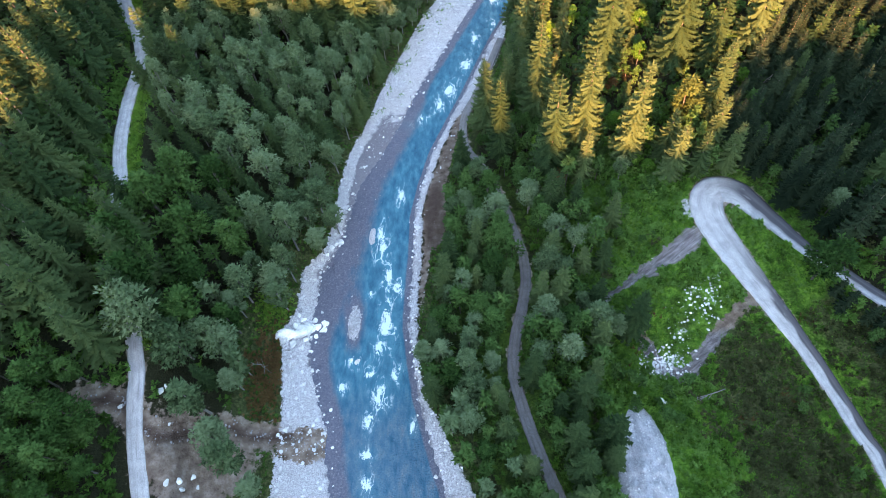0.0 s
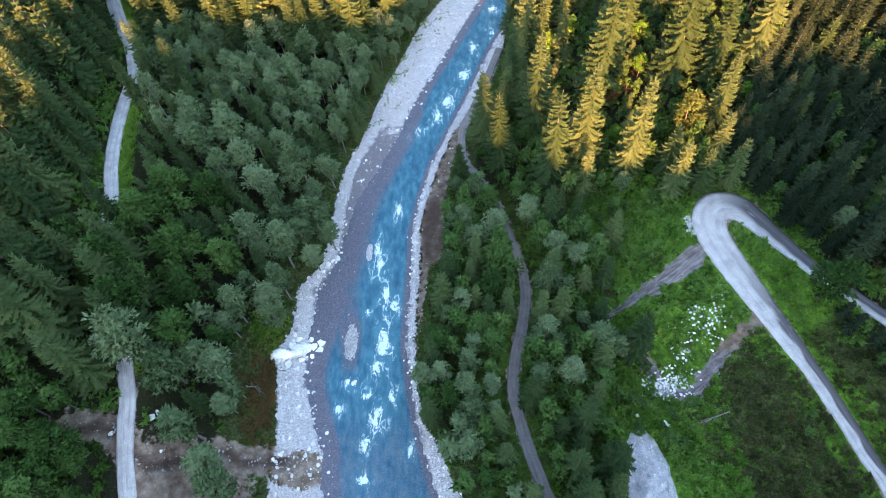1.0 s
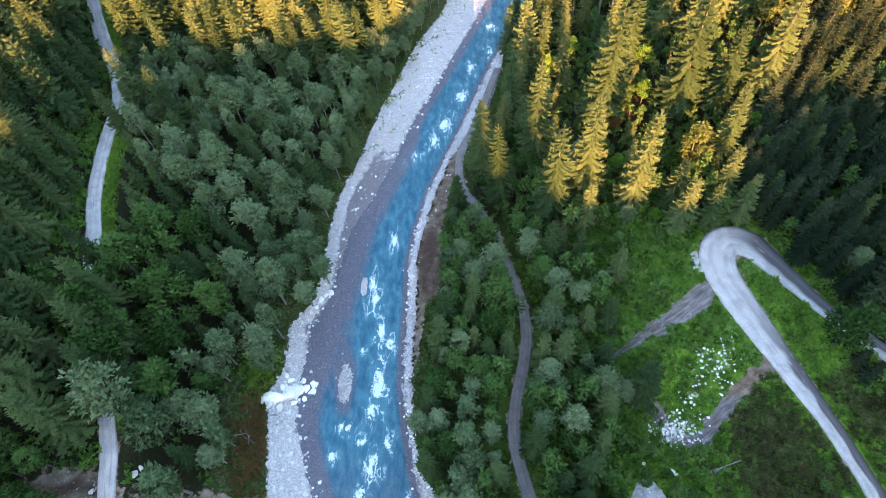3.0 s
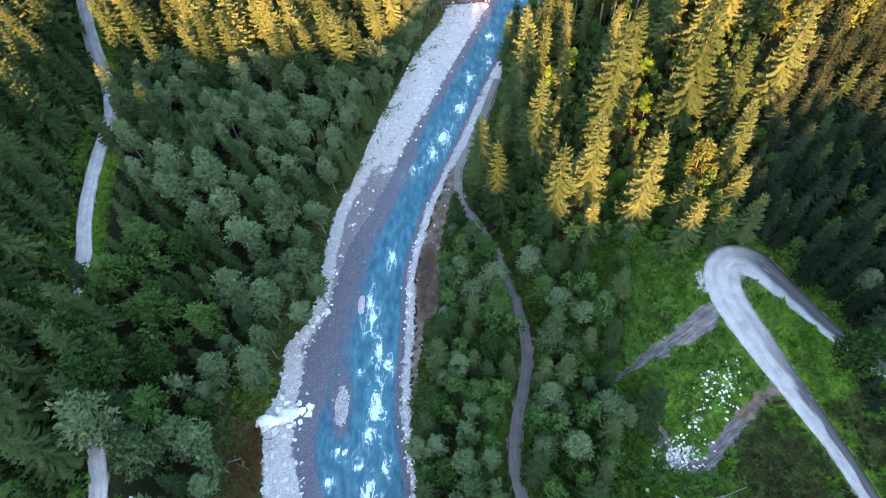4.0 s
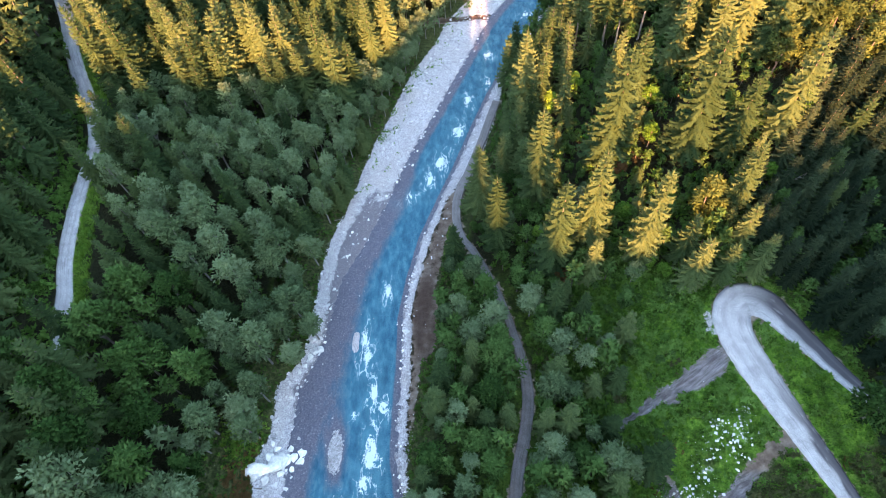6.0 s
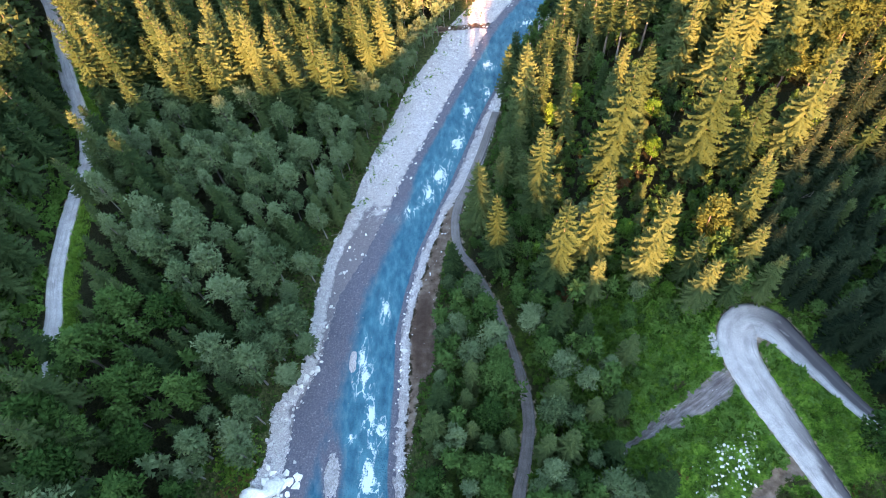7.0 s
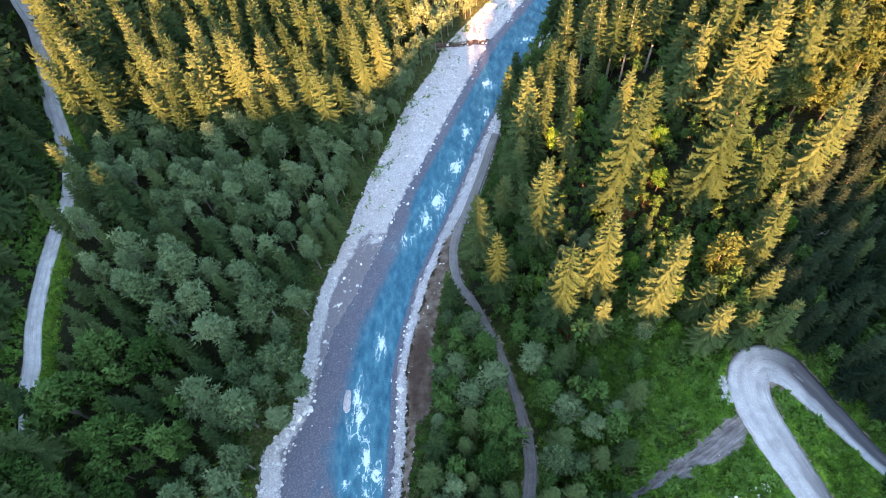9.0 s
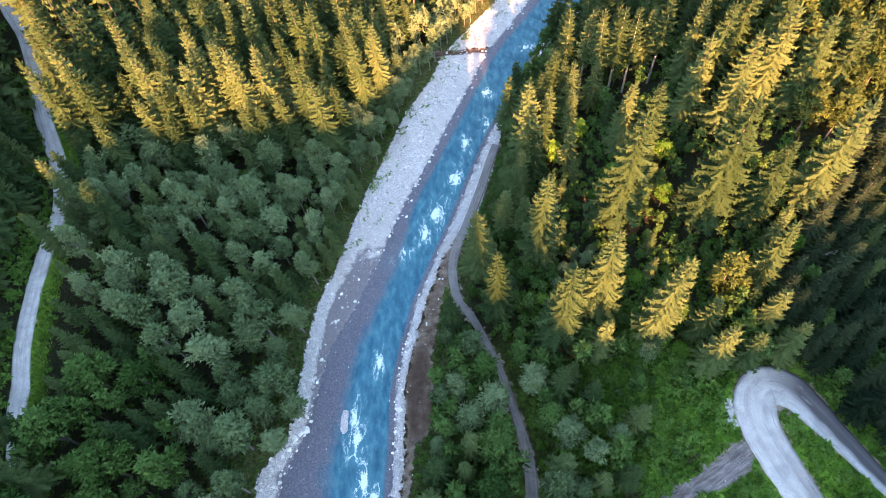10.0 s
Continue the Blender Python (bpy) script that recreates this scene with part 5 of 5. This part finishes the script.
scatter_stones("creek_stones", creek_, 0.05 + 0.26 * rng.rand(len(creek_)) ** 4.0, M_PEBBLE, "grey stones along the muddy creek")
scatter_stones("scattered_stones", pts, 0.05 + 0.34 * rng.rand(len(pts)) ** 3.5, M_COBBLE, "small pale stones strewn over the slope")

# heap of pale gravel beside the meadow
hx, hy = np.meshgrid(np.linspace(18.5, 34, 60), np.linspace(0, 33, 110))
rho = np.hypot((hx - 26.2 - 0.06 * (hy - 18)) / 4.7, (hy - 16.5) / 13.6)
heap = 2.6 * np.clip(1 - rho ** 1.7, -0.25, 1) + 0.55 * lumps(hx, hy, 3.6, 41) * ease(1 - rho, 0, 0.4) + 0.22 * lumps(hx, hy, 1.5, 42) + 0.10 * np.random.RandomState(9).normal(size=hx.shape) * ease(1 - rho, 0, 0.2)
hz = bilinear(hx, hy) + heap
M_HEAP = gravel_material("crushed_stone", (0.24, 0.235, 0.255), (0.46, 0.45, 0.475), (0.66, 0.65, 0.67), 0.6)
tagged(grid_mesh("gravel_mound", np.stack([hx, hy, hz], -1).reshape(-1, 3), 60, 110, M_HEAP, attrs=[("rut", np.zeros(hx.size)), ("lane", hx.ravel()), ("along", 10 * hy.ravel())]), "heap of pale crushed gravel on the meadow", "gravel heap")


def dead_wood(x, y, length, turn, label, upright=0.0, r=0.09, z_off=0.12):
    """A bare stem with a few broken branches."""
    rs = np.random.RandomState(int(abs(x * 13 + y * 7)))
    tc, tf = trunk_arrays(length, r, lean=0.3 * rs.normal(), sides=6, rings=6)
    for k in range(5):
        a = np.array([0, 0, length * rs.uniform(0.3, 0.85)])
        c = a + np.array([rs.normal() * 0.10 * length, rs.normal() * 0.10 * length, rs.uniform(0.05, 0.14) * length])
        tc, tf = limb_arrays(tc, tf, [c], a[2] / 1.0, 1.0, rs, 1)
    me = tri_mesh("dead_trunk", tc, tf, M_PALE_BARK, np.zeros(len(tc)))
    ob = new("dead_trunk", me)
    z = float(bilinear(np.array([x]), np.array([y]))[0])
    ob.matrix_basis = pose(x, y, z + z_off, 0, 0, turn) @ pose(0, 0, 0, 90 - upright, 0, 0)
    return tagged(ob, label, "dead tree")


LOG = "bleached fallen trunk lying on the ground"
SNAG = "bare pale dead stem among the trees"
for x, y, ln, t, up, lab in ((41.5, 32.2, 5.5, 290, 4, LOG), (-37.5, 28.4, 3.8, 300, 3, LOG), (-33.5, 25.6, 2.2, 20, 3, LOG), (-39.8, 38.2, 7.5, 40, 62, SNAG), (-40.2, 38.6, 6, 350, 70, SNAG), (55.4, 86, 7, 20, 70, SNAG), (-36.8, 42.2, 3, 270, 3, LOG),
                             (63, 76, 8, 30, 66, SNAG), (-27.4, 97.5, 4, 280, 8, LOG), (-1.2, 78.5, 7, 200, 76, SNAG)):
    dead_wood(x, y, ln, t, lab, up)
pole = new("marker_pole", tri_mesh("marker_pole", *trunk_arrays(5.0, 0.07), M_BARK, np.zeros(30)))
pole.matrix_basis = pose(-14.9, 108.6, float(bilinear(np.array([-14.9]), np.array([108.6]))[0]))
tagged(pole, "thin dark pole standing on the gravel bank", "pole")

# ---- undergrowth ----
SHRUBS = [leafy_arrays(1.7, 1.05, 600 + k, clumps=6, leaves=15, size=0.36, low=0.02)[:3] for k in range(6)]


def tuft_arrays(seed):
    rs = np.random.RandomState(seed)
    co, ti = [], []
    for k in range(7):
        a, r = rs.uniform(0, 6.28), rs.uniform(0.05, 0.35)
        p = np.array([r * math.cos(a), r * math.sin(a), -0.05])
        w = np.array([-math.sin(a), math.cos(a), 0]) * 0.10
        co += [p - w, p + w, p * np.array([1.9, 1.9, 0]) + (0, 0, rs.uniform(0.25, 0.5))]
        ti += [0.3, 0.3, 0.3 + 0.6 * rs.rand()]
    return np.array(co), np.arange(21).reshape(-1, 3), np.array(ti)


SMALL = [leafy_arrays(1.5, 1.0, 650 + k, clumps=4, leaves=13, size=0.36, low=0.02)[:3] for k in range(8)]
TUFTS = [tuft_arrays(700 + k) for k in range(5)]


def growth(name, pts, sizes, src, mat, label, shift=(0.0, 0.35)):
    cos, fas, tis, n = [], [], [], 0
    z = bilinear(pts[:, 0], pts[:, 1])
    patches = 0.26 * lumps(pts[:, 0], pts[:, 1], 7.0, 81) + 0.20 * lumps(pts[:, 0], pts[:, 1], 2.8, 82)
    for (x, y), zz, s, patch_ in zip(pts, z, sizes, patches):
        co, fa, ti = src[rng.randint(len(src))]
        a = rng.uniform(0, 6.28)
        rot = np.array([[math.cos(a), -math.sin(a), 0], [math.sin(a), math.cos(a), 0], [0, 0, rng.uniform(0.7, 1.15)]])
        cos.append((co * s) @ rot.T + (x, y, zz))
        fas.append(fa + n)
        tis.append(np.clip(ti * 0.7 + rng.uniform(*shift) + patch_, 0, 1))
        n += len(co)
    return tagged(new(name, tri_mesh(name, np.vstack(cos), np.vstack(fas), mat, np.concatenate(tis))), label, "undergrowth", kind="stuff")


def keep_off(pts, roads=0.3):
    _, mead, grav, earth, road, inside = ground_fields(pts[:, 0], pts[:, 1])
    heap_d = np.hypot((pts[:, 0] - 26.2) / 5.2, (pts[:, 1] - 16.5) / 14)
    return pts[(road > roads) & (inside < -1) & (grav < 0.3) & (earth < 0.5) & (heap_d > 1)], mead[(road > roads) & (inside < -1) & (grav < 0.3) & (earth < 0.5) & (heap_d > 1)]


raw = np.stack([rng.uniform(-95, 80, 4200), rng.uniform(10, 165, 4200)], -1)
pts, mead = keep_off(raw, 0.8)
sel = rng.rand(len(pts)) < np.where(mead > 0.5, 0.0, 0.75)
growth("forest_undergrowth", pts[sel], rng.uniform(0.6, 1.5, sel.sum()), SMALL, M_SHRUB, "dense green shrubs on the forest floor")
raw = np.stack([rng.uniform(10, 66, 8500), rng.uniform(10, 92, 8500)], -1)
pts, mead = keep_off(raw, 0.9)
thick = lumps(pts[:, 0], pts[:, 1], 16, 51)
dense = np.where((pts[:, 1] > 60) | (pts[:, 0] < 27), 0.75, np.where((pts[:, 0] > 42) & (pts[:, 1] < 42), 0.9, 0.25 + 0.6 * (thick > 0.0)))
dense = np.where(np.hypot((pts[:, 0] - 37) / 8, (pts[:, 1] - 44) / 7) < 1, 0.06, dense)
sel = rng.rand(len(pts)) < dense * 0.42
fresh = sel & (lumps(pts[:, 0], pts[:, 1], 11, 53) > 0.0) & ((pts[:, 0] < 42) | (pts[:, 1] > 42))
sel &= ~fresh
duller = sel & (pts[:, 0] > 40) & (pts[:, 1] < 40)
sel &= ~duller
growth("olive_shrubs", pts[duller], 0.35 + 0.6 * rng.rand(duller.sum()) ** 1.8, SHRUBS, M_OLIVE, "olive-brown brush on the lower slope", (-0.15, 0.35))
growth("slope_shrubs", pts[sel], 0.45 + 1.15 * rng.rand(sel.sum()) ** 2, SHRUBS, M_SHRUB, "low green shrubs and weeds on the slope", (-0.1, 0.4))
growth("fresh_shrubs", pts[fresh], 0.40 + 0.75 * rng.rand(fresh.sum()) ** 1.6, SHRUBS, M_BRIGHT, "low yellow-green shrubs on the slope", (0.0, 0.5))
raw = np.stack([rng.uniform(12, 68, 7800), rng.uniform(10, 90, 7800)], -1)
pts, mead = keep_off(raw, 0.8)
stony = np.hypot((pts[:, 0] - 37) / 8, (pts[:, 1] - 43) / 7) < 1
brown = (0.45 * ease(pts[:, 0], 38, 44) * (1 - ease(pts[:, 1], 38, 46)) + 0.25 * lumps(pts[:, 0], pts[:, 1], 18, 52)) > 0.17
keep = rng.rand(len(pts)) < np.where(stony, 0.25, 0.72)
for name, mask, mat, label in (("slope_weeds", keep & ~brown, M_SHRUB, "leafy green weeds covering the slope"), ("olive_weeds", keep & brown, M_OLIVE, "olive-brown weeds and brush on the slope")):
    growth(name, pts[mask], 0.30 + 0.70 * rng.rand(mask.sum()) ** 2, SMALL, mat, label, (0.0, 0.5))
raw = np.stack([rng.uniform(12, 70, 15000), rng.uniform(10, 80, 15000)], -1)
pts, mead = keep_off(raw, 0.5)
sel = mead > 0.4
growth("meadow_grass", pts[sel], rng.uniform(0.6, 1.3, sel.sum()), TUFTS, M_BRIGHT, "tufts of bright green meadow grass", (0.1, 0.4))
y_ = rng.uniform(36, 150, 2600)
raw = np.stack([at_y([p[:2] for p in LEFT_ROAD], y_) + rng.uniform(1.6, 4.0, 2600), y_], -1)
pts, mead = keep_off(raw, 0.05)
growth("verge_grass", pts, rng.uniform(0.6, 1.3, len(pts)), TUFTS, M_BRIGHT, "bright green grass along the forest road", (0.2, 0.5))
raw = np.stack([rng.normal(-39.0, 1.5, 700), rng.normal(38, 5, 700)], -1)
pts, mead = keep_off(raw, 0.5)
growth("rust_weeds", pts, rng.uniform(0.25, 0.7, len(pts)), SMALL, M_RUST, "rust-brown weeds on the bank", (-0.2, 0.3))
raw = np.stack([rng.normal(-39.8, 1.4, 520), rng.normal(50.5, 2.6, 520)], -1)
pts, mead = keep_off(raw, 0.5)
growth("bank_grass", pts, rng.uniform(0.25, 0.6, len(pts)), SMALL, M_BRIGHT, "fresh green grass on the river bank", (0.1, 0.45))
yb = rng.uniform(105, 195, 1500)
raw = np.stack([at_y(LEFT_VEG, yb) + rng.uniform(0.2, 7.5, 1500) * rng.rand(1500), yb], -1)
growth("bar_weeds", raw[lumps(raw[:, 0] * 1.5 - 0.7 * raw[:, 1], raw[:, 1] * 0.6 + 0.25 * raw[:, 0], 9, 61) > 0.22], rng.uniform(0.16, 0.38, (lumps(raw[:, 0] * 1.5 - 0.7 * raw[:, 1], raw[:, 1] * 0.6 + 0.25 * raw[:, 0], 9, 61) > 0.22).sum()), SMALL, M_BRIGHT, "low green weeds on the gravel bar")

yb = rng.uniform(12, 150, 1500)
raw = np.stack([np.where(rng.rand(1500) < 0.6, at_y(LEFT_VEG, yb) - rng.uniform(0.2, 7, 1500), at_y(RIGHT_VEG, yb) + rng.uniform(0.2, 3, 1500)), yb], -1)
pts, mead = keep_off(raw, 0.4)
growth("bank_weeds", pts, rng.uniform(0.25, 0.7, len(pts)), SMALL, M_SHRUB, "rough green weeds along the river bank", (0.0, 0.5))
a_, q_ = rng.uniform(0, 6.28, 1200), rng.rand(1200) ** 0.5
pts = np.stack([26.4 + 4.4 * q_ * np.cos(a_), 17 + 12.5 * q_ * np.sin(a_)], -1)
rh = np.hypot((pts[:, 0] - 26.2 - 0.06 * (pts[:, 1] - 18)) / 4.7, (pts[:, 1] - 16.5) / 13.6)
cos, fas, tis, n = [], [], [], 0
for (x, y), zz in zip(pts, bilinear(pts[:, 0], pts[:, 1]) + 2.6 * np.clip(1 - rh ** 1.7, -0.25, 1) + 0.55 * lumps(pts[:, 0], pts[:, 1], 3.6, 41) * ease(1 - rh, 0, 0.4) + 0.22 * lumps(pts[:, 0], pts[:, 1], 1.5, 42)):
    co, fa = PEBBLES[rng.randint(6)]
    s_ = 0.04 + 0.20 * rng.rand() ** 5
    cos.append(co * s_ + (x, y, zz + 0.2 * s_))
    fas.append(fa + n)
    tis.append(np.full(len(co), rng.rand()))
    n += len(co)
tagged(new("mound_stones", tri_mesh("mound_stones", np.vstack(cos), np.vstack(fas), M_COBBLE, np.concatenate(tis))), "loose pale stones on the gravel mound", "stones", kind="stuff")

k_ = rng.randint(0, len(S_HAIR), 1300)
raw = S_HAIR[k_, :2] + rng.normal(size=(1300, 2)) * 3.2
pts, mead = keep_off(raw, 0.35)
growth("hairpin_verge", pts, 0.18 + 0.3 * rng.rand(len(pts)), SMALL, M_BRIGHT, "bright yellow-green herbs beside the hairpin road", (0.2, 0.5))

y_ = rng.uniform(30, 135, 620)
raw = np.stack([at_y([p[:2] for p in LEFT_ROAD], y_) - 1.7 - 5.5 * rng.rand(620), y_], -1)
pts, mead = keep_off(raw, 0.25)
growth("roadside_shrubs", pts, rng.uniform(0.5, 1.4, len(pts)), SMALL, M_SHRUB, "deep green shrubs along the forest road", (-0.1, 0.35))
raw = np.stack([rng.uniform(-66, -55.5, 160), rng.uniform(9, 31, 160)], -1)
pts, mead = keep_off(raw, 0.6)
growth("corner_shrubs", pts, rng.uniform(0.6, 1.5, len(pts)), SMALL, M_SHRUB, "deep green shrubs below the forest road", (-0.1, 0.35))
raw = np.vstack([np.stack([rng.normal(cx, 0.9, 16), rng.normal(cy, 0.8, 16)], -1) for cx, cy in ((25.6, 36.4), (31.5, 46), (54.5, 57.5), (29.5, 41), (50.5, 30), (44.5, 27), (55, 41))])
pts, mead = keep_off(raw, 0.3)
growth("rusty_slope_weeds", pts, rng.uniform(0.2, 0.5, len(pts)), SMALL, M_RUST, "rust-brown weeds on the slope", (-0.1, 0.3))
